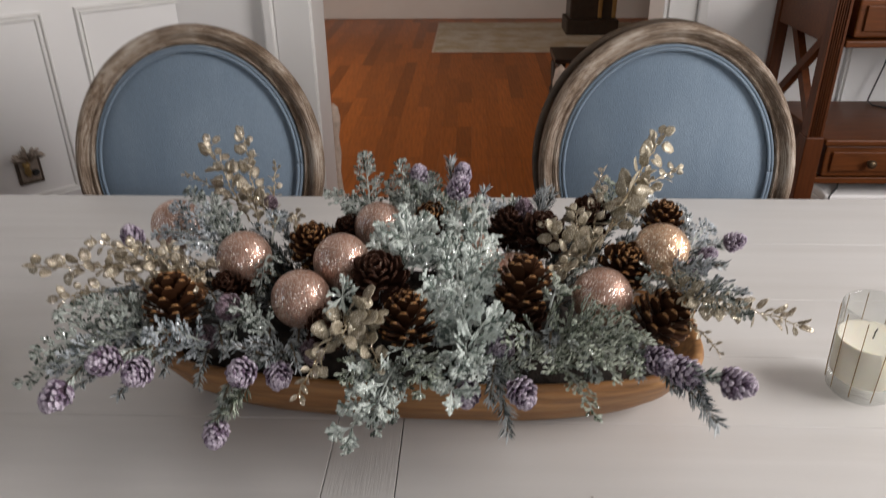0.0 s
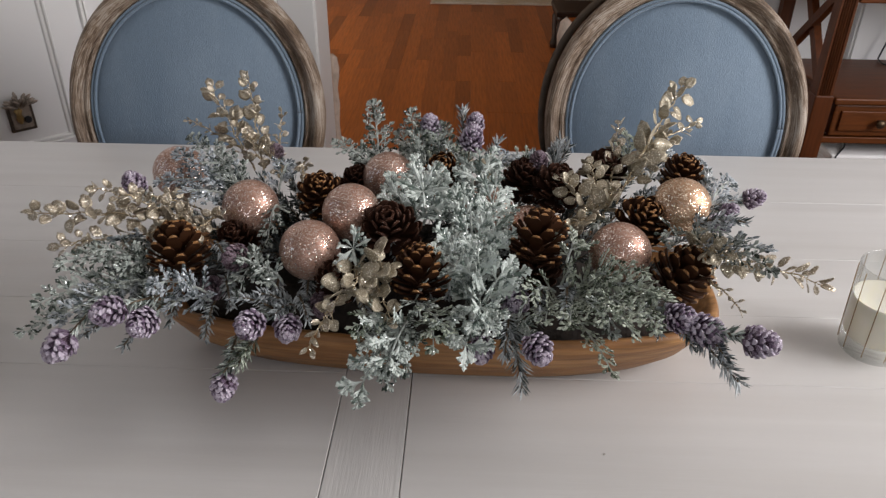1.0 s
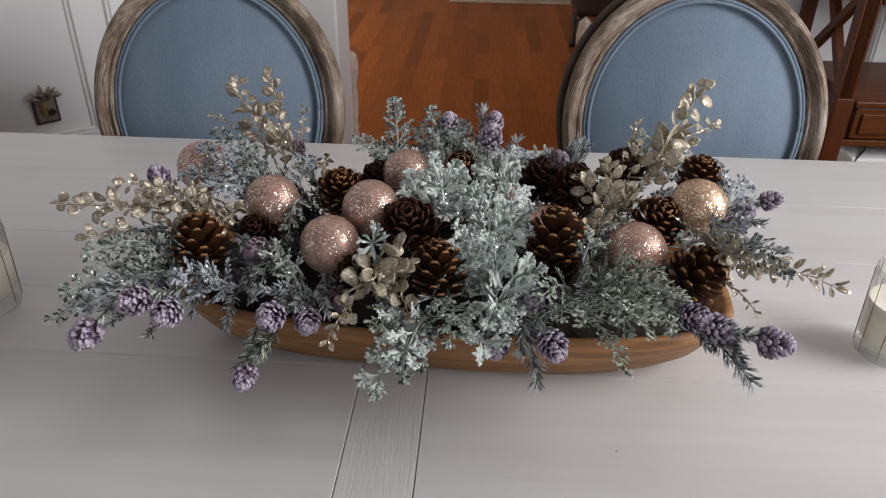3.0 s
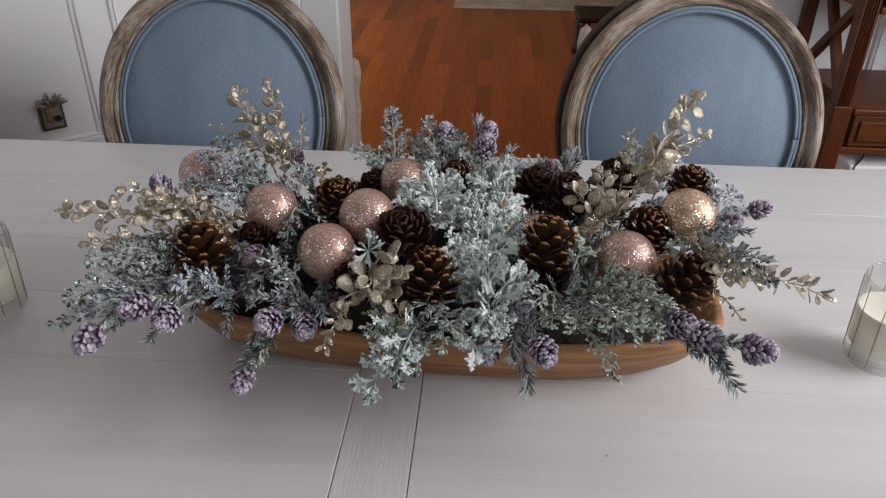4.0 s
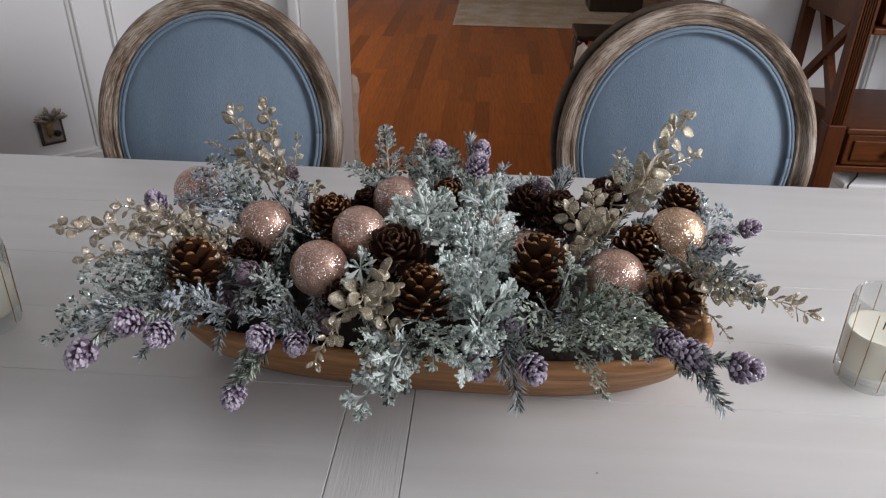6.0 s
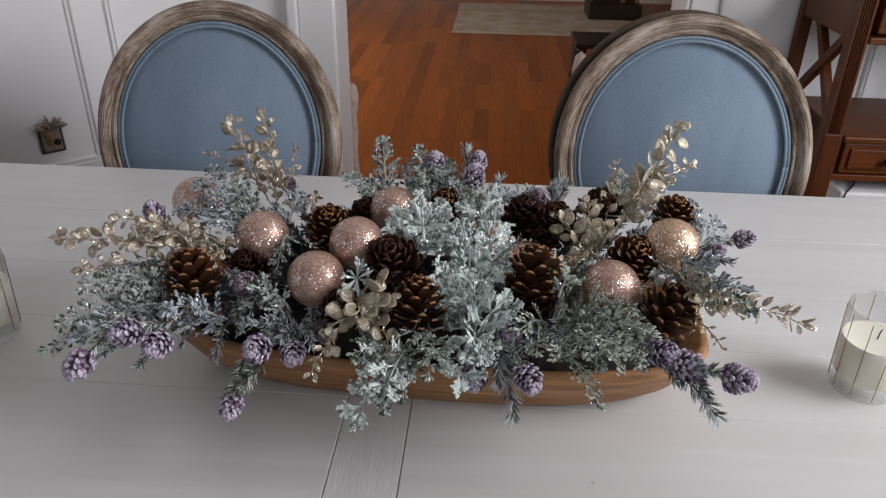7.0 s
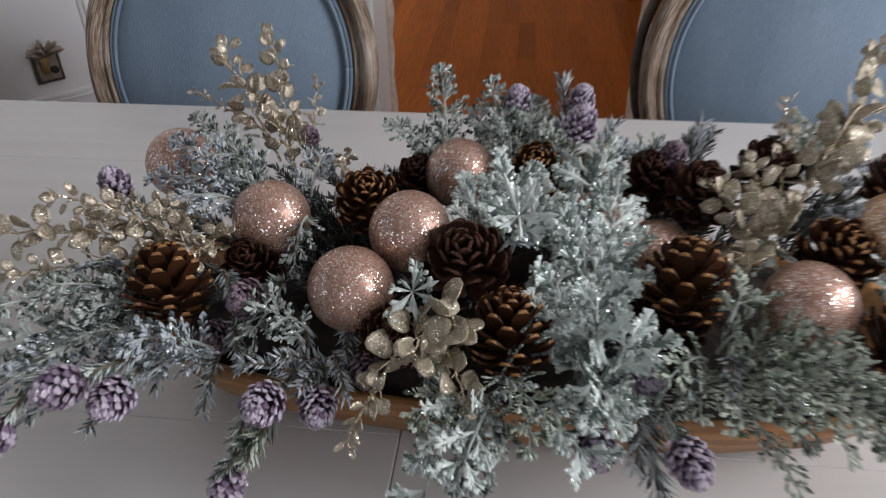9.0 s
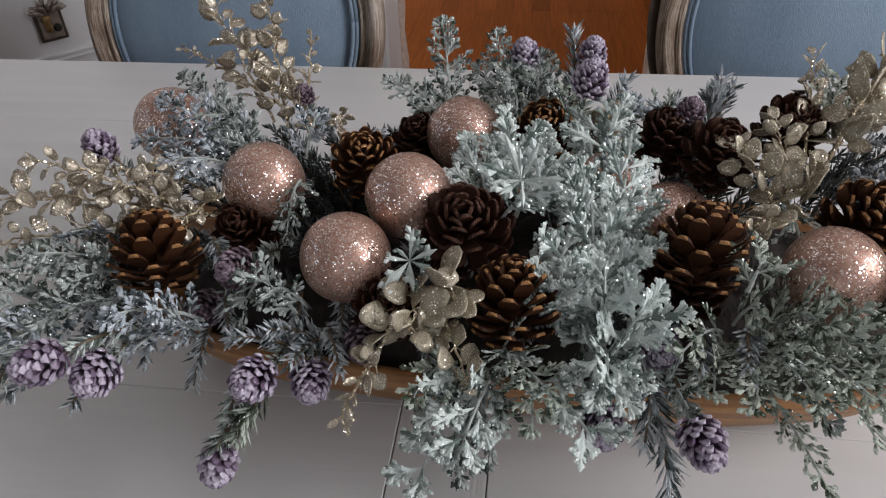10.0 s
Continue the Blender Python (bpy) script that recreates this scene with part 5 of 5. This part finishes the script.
cedar((0.7906, 1.3463, 0.9269), (0.7797, 1.3580, 0.9524), 0.022)
pine_twig((0.7937, 1.3464, 0.9306), (0.7900, 1.3870, 0.9858), 0.0160)
pine_twig((0.8158, 1.3353, 0.9334), (0.8296, 1.3552, 0.9629), 0.0140)
cedar((0.7531, 1.3360, 0.9262), (0.7459, 1.3780, 0.9687), 0.024)
cedar((0.7657, 1.3363, 0.9267), (0.7687, 1.3735, 0.9715), 0.024)
cedar((0.7787, 1.3262, 0.9321), (0.7956, 1.3574, 0.9534), 0.024, FROST_GREEN, label="green cedar sprig with light frost in the bowl")
cedar((0.7523, 1.3462, 0.9249), (0.7277, 1.3664, 0.9462), 0.022, FROST_GREEN, label="green cedar sprig with light frost in the bowl")
cedar((0.7911, 1.3261, 0.9329), (0.7817, 1.3171, 0.9500), 0.020)
cedar((0.8220, 1.3248, 0.9352), (0.8366, 1.3445, 0.9509), 0.018, FROST_BLUE, label="blue-white frosted cedar sprig in the bowl")
pine_twig((0.8906, 1.3401, 0.9320), (0.9049, 1.3585, 0.9588), 0.0140)
pine_twig((0.8876, 1.3403, 0.9316), (0.8868, 1.3602, 0.9537), 0.0140)
pine_twig((0.8592, 1.3324, 0.9337), (0.8649, 1.3522, 0.9491), 0.0130)
pine_twig((0.8841, 1.3306, 0.9292), (0.8951, 1.3592, 0.9633), 0.0160)
pine_twig((0.8719, 1.3314, 0.9281), (0.8490, 1.3435, 0.9500), 0.0130)
cedar((0.8653, 1.3320, 0.9342), (0.8374, 1.3543, 0.9398), 0.016, FROST_GREEN, label="green cedar sprig with light frost in the bowl")
cedar((0.9664, 1.3149, 0.9347), (0.9626, 1.3633, 0.9700), 0.018, FROST_GREEN, label="green cedar sprig with light frost in the bowl")
cedar((0.9767, 1.3044, 0.9338), (1.0036, 1.3316, 0.9623), 0.018, FROST_BLUE, label="blue-white frosted cedar sprig in the bowl")
cedar((1.0052, 1.2829, 0.9462), (1.0324, 1.3160, 0.9592), 0.016, FROST_BLUE, label="blue-white frosted cedar sprig in the bowl")
silver((0.8094, 1.1782, 0.8785), (0.8105, 1.3057, 0.9500), 0.027, size=0.0125, sag=0.02)
silver((0.8046, 1.1578, 0.8794), (0.7997, 1.2279, 0.9490), 0.026, size=0.0135, sag=0.015)
silver((0.8103, 1.1476, 0.8744), (0.8069, 1.1749, 0.9363), 0.026, size=0.0135)
silver((0.8130, 1.1793, 0.9159), (0.8242, 1.2638, 0.9512), 0.020, size=0.0120)
silver((0.8100, 1.1477, 0.8807), (0.7800, 1.1950, 0.9321), 0.022, size=0.0120)
silver((0.8103, 1.1476, 0.8744), (0.8259, 1.1539, 0.9205), 0.022, size=0.0130)
silver((0.8092, 1.1481, 0.8990), (0.8101, 1.1227, 0.8925), 0.020, size=0.0130)
silver((0.7829, 1.1578, 0.9030), (0.7817, 1.1688, 0.9264), 0.016, size=0.0110)
silver((0.7445, 1.2298, 0.9263), (0.7512, 1.2801, 0.9522), 0.024, size=0.0135)
silver((0.7389, 1.2297, 0.9323), (0.7274, 1.2720, 0.9452), 0.018, size=0.0120)
silver((0.7482, 1.2198, 0.9319), (0.7720, 1.2328, 0.9480), 0.018, size=0.0130)
cedar((0.7389, 1.2294, 0.9262), (0.7175, 1.2224, 0.9351), 0.018)
silver((0.7557, 1.2305, 0.9265), (0.7757, 1.2646, 0.9481), 0.016, size=0.0120)
star_leaf((0.6979, 1.1754, 0.9323), (0.15, -0.75, 0.65), 0.0205)
star_leaf((0.7593, 1.1796, 0.9870), (-0.05, -0.7, 0.7), 0.0235)
cedar((0.5810, 1.2707, 0.9355), (0.4870, 1.2843, 0.9405), 0.022, FROST_BLUE, label="blue-white frosted cedar sprig in the bowl")
cedar((0.5752, 1.2701, 0.9355), (0.5024, 1.3011, 0.9633), 0.020, FROST_BLUE, label="blue-white frosted cedar sprig in the bowl")
cedar((0.5820, 1.2699, 0.9425), (0.5104, 1.3243, 0.9704), 0.018)
cedar((0.5721, 1.2602, 0.9337), (0.5196, 1.2465, 0.9441), 0.022, FROST_BLUE, label="blue-white frosted cedar sprig in the bowl")
cedar((0.5783, 1.2603, 0.9372), (0.5434, 1.3037, 0.9577), 0.018)
cedar((0.6068, 1.2844, 0.9301), (0.6134, 1.3135, 0.9501), 0.018, FROST_BLUE, label="blue-white frosted cedar sprig in the bowl")
pine_twig((0.6264, 1.2772, 0.9280), (0.6559, 1.3131, 0.9356), 0.0130)
cedar((0.5150, 1.2037, 0.8831), (0.4395, 1.1169, 0.9054), 0.026)
cedar((0.5185, 1.1943, 0.8826), (0.4376, 1.0914, 0.8933), 0.020)
cedar((0.5117, 1.2027, 0.8966), (0.4515, 1.1440, 0.9280), 0.022)
cedar((0.5209, 1.1934, 0.8963), (0.4638, 1.1625, 0.9299), 0.022)
cedar((0.5177, 1.1843, 0.8888), (0.4671, 1.0935, 0.9055), 0.024, FROST_BLUE, label="blue-white frosted cedar sprig in the bowl")
cedar((0.5214, 1.1748, 0.8885), (0.4904, 1.1260, 0.9118), 0.024)
cedar((0.5037, 1.2116, 0.9039), (0.4827, 1.1810, 0.9327), 0.018, FROST_BLUE, label="blue-white frosted cedar sprig in the bowl")
pine_twig((0.5183, 1.1657, 0.8814), (0.4924, 1.0844, 0.8991), 0.0130)
pine_twig((0.5263, 1.1566, 0.8751), (0.5136, 1.0994, 0.8773), 0.0120)
cedar((0.5198, 1.1939, 0.8894), (0.4975, 1.1538, 0.9189), 0.022)
cedar((0.5695, 1.1619, 0.8872), (0.5355, 1.1259, 0.9208), 0.022, FROST_BLUE, label="blue-white frosted cedar sprig in the bowl")
cedar((0.5706, 1.1573, 0.8840), (0.5485, 1.1176, 0.9033), 0.020, FROST_BLUE, label="blue-white frosted cedar sprig in the bowl")
cedar((0.5643, 1.1575, 0.8770), (0.5567, 1.1358, 0.9189), 0.018, FROST_BLUE, label="blue-white frosted cedar sprig in the bowl")
cedar((0.6288, 1.1642, 0.8958), (0.5994, 1.1656, 0.9241), 0.018)
cedar((0.6332, 1.1692, 0.8991), (0.6186, 1.1523, 0.9212), 0.018)
pine_twig((0.6392, 1.1606, 0.8798), (0.6208, 1.1388, 0.9058), 0.0130)
pine_twig((0.6445, 1.1608, 0.8799), (0.6361, 1.1255, 0.8945), 0.0130)
pine_twig((0.6311, 1.1503, 0.8799), (0.6038, 1.1283, 0.9087), 0.0120)
pine_twig((0.6135, 1.1309, 0.8607), (0.5965, 1.0920, 0.8568), 0.0170, mat=FROST)
pine_twig((0.6164, 1.1308, 0.8641), (0.6081, 1.0969, 0.8612), 0.0170, mat=FROST_GREEN)
pine_twig((0.6482, 1.1605, 0.8930), (0.6634, 1.1270, 0.8890), 0.0120)
silver((0.7426, 1.1459, 0.8837), (0.7087, 1.0905, 0.8390), 0.022, size=0.0115, sag=0.008)
cedar((0.7374, 1.1457, 0.8772), (0.7147, 1.1050, 0.8687), 0.026)
cedar((0.7426, 1.1459, 0.8774), (0.7481, 1.0962, 0.8593), 0.024)
silver((0.7488, 1.1361, 0.8849), (0.7333, 1.0958, 0.8649), 0.018, size=0.0105)
cedar((0.7270, 1.1452, 0.8832), (0.7062, 1.1143, 0.8856), 0.020, FROST_GREEN, label="green cedar sprig with light frost in the bowl")
cedar((0.7426, 1.1459, 0.8837), (0.7338, 1.0910, 0.8500), 0.022)
cedar((0.7529, 1.1464, 0.8904), (0.7860, 1.1121, 0.8866), 0.020, FROST_GREEN, label="green cedar sprig with light frost in the bowl")
silver((0.7692, 1.1368, 0.8857), (0.8039, 1.1024, 0.8770), 0.016, size=0.0115)
cedar((0.7692, 1.1368, 0.8857), (0.7717, 1.1067, 0.8775), 0.018, FROST_GREEN, label="green cedar sprig with light frost in the bowl")
cedar((0.7528, 1.1464, 0.8965), (0.7599, 1.1265, 0.8926), 0.020)
pine_twig((0.8359, 1.1429, 0.8796), (0.8461, 1.0928, 0.8495), 0.0190)
pine_twig((0.8355, 1.1430, 0.8858), (0.8311, 1.1077, 0.8717), 0.0170)
cedar((0.8407, 1.1379, 0.8836), (0.8524, 1.1180, 0.8869), 0.016)
pine_twig((0.8252, 1.1581, 0.8870), (0.8148, 1.1278, 0.8953), 0.0120)
cedar((0.8780, 1.1730, 0.8867), (0.9176, 1.0879, 0.8720), 0.020, leaf=0.0082, mat=FROST_GREEN, label="green cedar sprig with light frost in the bowl")
cedar((0.8775, 1.1731, 0.8930), (0.8494, 1.1433, 0.9050), 0.020, leaf=0.0082, mat=FROST_GREEN, label="green cedar sprig with light frost in the bowl")
cedar((0.8821, 1.1732, 0.8996), (0.8897, 1.1633, 0.9188), 0.022, leaf=0.0082, mat=FROST_GREEN, label="green cedar sprig with light frost in the bowl")
cedar((0.8885, 1.1729, 0.8876), (0.9095, 1.1079, 0.9105), 0.026, leaf=0.0082, mat=FROST_GREEN, label="green cedar sprig with light frost in the bowl")
cedar((0.8930, 1.1729, 0.8942), (0.9374, 1.1076, 0.9128), 0.026, leaf=0.0082, mat=FROST_GREEN, label="green cedar sprig with light frost in the bowl")
cedar((0.8975, 1.1729, 0.9008), (0.9509, 1.1271, 0.9233), 0.024, leaf=0.0082, mat=FROST_GREEN, label="green cedar sprig with light frost in the bowl")
cedar((0.8937, 1.1728, 0.8880), (0.8828, 1.1130, 0.8988), 0.022, leaf=0.0082, mat=FROST_GREEN, label="green cedar sprig with light frost in the bowl")
cedar((0.9085, 1.1726, 0.8955), (0.9315, 1.0928, 0.9060), 0.022, leaf=0.0082, mat=FROST_GREEN, label="green cedar sprig with light frost in the bowl")
cedar((0.9290, 1.1722, 0.8973), (0.9487, 1.0926, 0.9132), 0.018, leaf=0.0082, mat=FROST_GREEN, label="green cedar sprig with light frost in the bowl")
cedar((0.9027, 1.1728, 0.9012), (0.9198, 1.1477, 0.9250), 0.022, leaf=0.0082, mat=FROST_GREEN, label="green cedar sprig with light frost in the bowl")
cedar((0.9326, 1.1722, 0.9100), (0.9459, 1.1471, 0.9302), 0.016, leaf=0.0082, mat=FROST_GREEN, label="green cedar sprig with light frost in the bowl")
cedar((0.8849, 1.1736, 0.9241), (0.8955, 1.1886, 0.9339), 0.018, leaf=0.0082, mat=FROST_GREEN, label="green cedar sprig with light frost in the bowl")
cedar((0.8739, 1.1729, 0.8737), (0.8642, 1.1231, 0.8961), 0.018, leaf=0.0082, mat=FROST_GREEN, label="green cedar sprig with light frost in the bowl")
cedar((0.9350, 1.1720, 0.8915), (0.9583, 1.1171, 0.9250), 0.020, leaf=0.0082, mat=FROST_GREEN, label="green cedar sprig with light frost in the bowl")
pine_twig((0.9682, 1.1366, 0.9001), (1.0034, 1.0553, 0.8943), 0.0190)
pine_twig((0.9786, 1.1228, 0.9042), (0.9961, 1.0698, 0.9056), 0.0150, mat=FROST_BLUE)
pine_twig((0.9625, 1.1367, 0.9056), (0.9769, 1.0891, 0.9002), 0.0120)
pine_twig((0.9866, 1.0938, 0.9030), (1.0098, 1.0745, 0.9197), 0.0120)
cedar((1.0018, 1.1805, 0.9267), (1.0344, 1.1320, 0.9641), 0.020, FROST_BLUE, label="blue-white frosted cedar sprig in the bowl")
cedar((0.9979, 1.1902, 0.9326), (1.0347, 1.1128, 0.9572), 0.018)
cedar((0.9989, 1.1998, 0.9391), (1.0207, 1.1610, 0.9571), 0.022, FROST_BLUE, label="blue-white frosted cedar sprig in the bowl")
pine_twig((1.0018, 1.2191, 0.9465), (1.0501, 1.2477, 0.9523), 0.0120)
pine_twig((1.0183, 1.2480, 0.9504), (1.0337, 1.2964, 0.9587), 0.0120)
pine_twig((0.9998, 1.2095, 0.9457), (1.0379, 1.1898, 0.9588), 0.0130)
cedar((0.9885, 1.2149, 0.9310), (0.9738, 1.1957, 0.9350), 0.018)
cedar((0.9737, 1.2254, 0.9365), (0.9604, 1.2556, 0.9508), 0.016, FROST_BLUE, label="blue-white frosted cedar sprig in the bowl")
cedar((1.0142, 1.2287, 0.9481), (1.0480, 1.2671, 0.9609), 0.016, FROST_BLUE, label="blue-white frosted cedar sprig in the bowl")
pine_twig((0.5777, 1.1811, 0.8945), (0.5908, 1.1483, 0.8849), 0.0130)
cedar((0.6047, 1.1818, 0.9053), (0.6012, 1.1479, 0.9003), 0.018)
pine_twig((0.6266, 1.1837, 0.8958), (0.6291, 1.1503, 0.8773), 0.0130)
pine_twig((0.6545, 1.1857, 0.8961), (0.6570, 1.1515, 0.8832), 0.0130)
cedar((0.6668, 1.1966, 0.9029), (0.6814, 1.1627, 0.8914), 0.018)
pine_twig((0.5409, 1.1707, 0.8861), (0.5371, 1.1380, 0.8704), 0.0130)
pine_twig((0.5718, 1.1623, 0.8807), (0.5704, 1.1294, 0.8646), 0.0130)
cedar((0.8275, 1.1683, 0.8864), (0.8355, 1.1328, 0.8760), 0.018)
cedar((0.7973, 1.1731, 0.8876), (0.8077, 1.1376, 0.8804), 0.018)
pine_twig((0.7748, 1.1831, 0.8986), (0.7631, 1.1468, 0.8938), 0.0130)
pine_twig((0.8657, 1.1684, 0.9016), (0.8586, 1.1330, 0.8910), 0.0130)
pine_twig((0.8860, 1.1632, 0.9065), (0.8810, 1.1280, 0.9000), 0.0130)
cedar((0.9103, 1.1427, 0.9038), (0.9163, 1.1078, 0.8952), 0.018)
pine_twig((0.9520, 1.1419, 0.9073), (0.9557, 1.1073, 0.8988), 0.0130)
pine_twig((0.7011, 1.1690, 0.8938), (0.7145, 1.1347, 0.8794), 0.0130)
pine_twig((0.6464, 1.2240, 0.9243), (0.6427, 1.1894, 0.9058), 0.0130)
cedar((0.6135, 1.2494, 0.9348), (0.6103, 1.2160, 0.9135), 0.018)
pine_twig((0.5645, 1.2079, 0.9161), (0.5859, 1.1760, 0.9039), 0.0130)
pine_twig((0.7193, 1.2330, 0.9295), (0.7333, 1.1970, 0.9121), 0.0130)
pine_twig((0.8356, 1.2464, 0.9225), (0.8225, 1.2098, 0.9055), 0.0130)
cedar((0.9155, 1.2431, 0.9357), (0.9219, 1.2076, 0.9226), 0.018)
pine_twig((0.5120, 1.1693, 0.8978), (0.5137, 1.1369, 0.8845), 0.0130)

# filler twigs between the larger sprigs; two in three coloured near-black as gap shade
rnd = random.Random(77)
for i in range(110):
    a = rnd.uniform(0, 2 * math.pi)
    r = math.sqrt(rnd.random())
    x, y = 0.765 + 0.26 * r * math.cos(a), 1.29 + 0.09 * r * math.sin(a)
    if i % 2:
        y = 1.30 + 0.075 * rnd.random()
    out_ = Vector(((x - 0.765) * 1.1, (y - 1.285) * 1.8, 0.12 + 0.06 * rnd.random())).normalized()
    p0 = Vector((x, y, 0.858))
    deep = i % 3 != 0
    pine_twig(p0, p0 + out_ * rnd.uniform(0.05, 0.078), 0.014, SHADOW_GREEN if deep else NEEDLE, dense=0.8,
              label="green twig deep in the bowl, coloured near-black for the gap shade" if deep else "frosted dark twig among the cones")
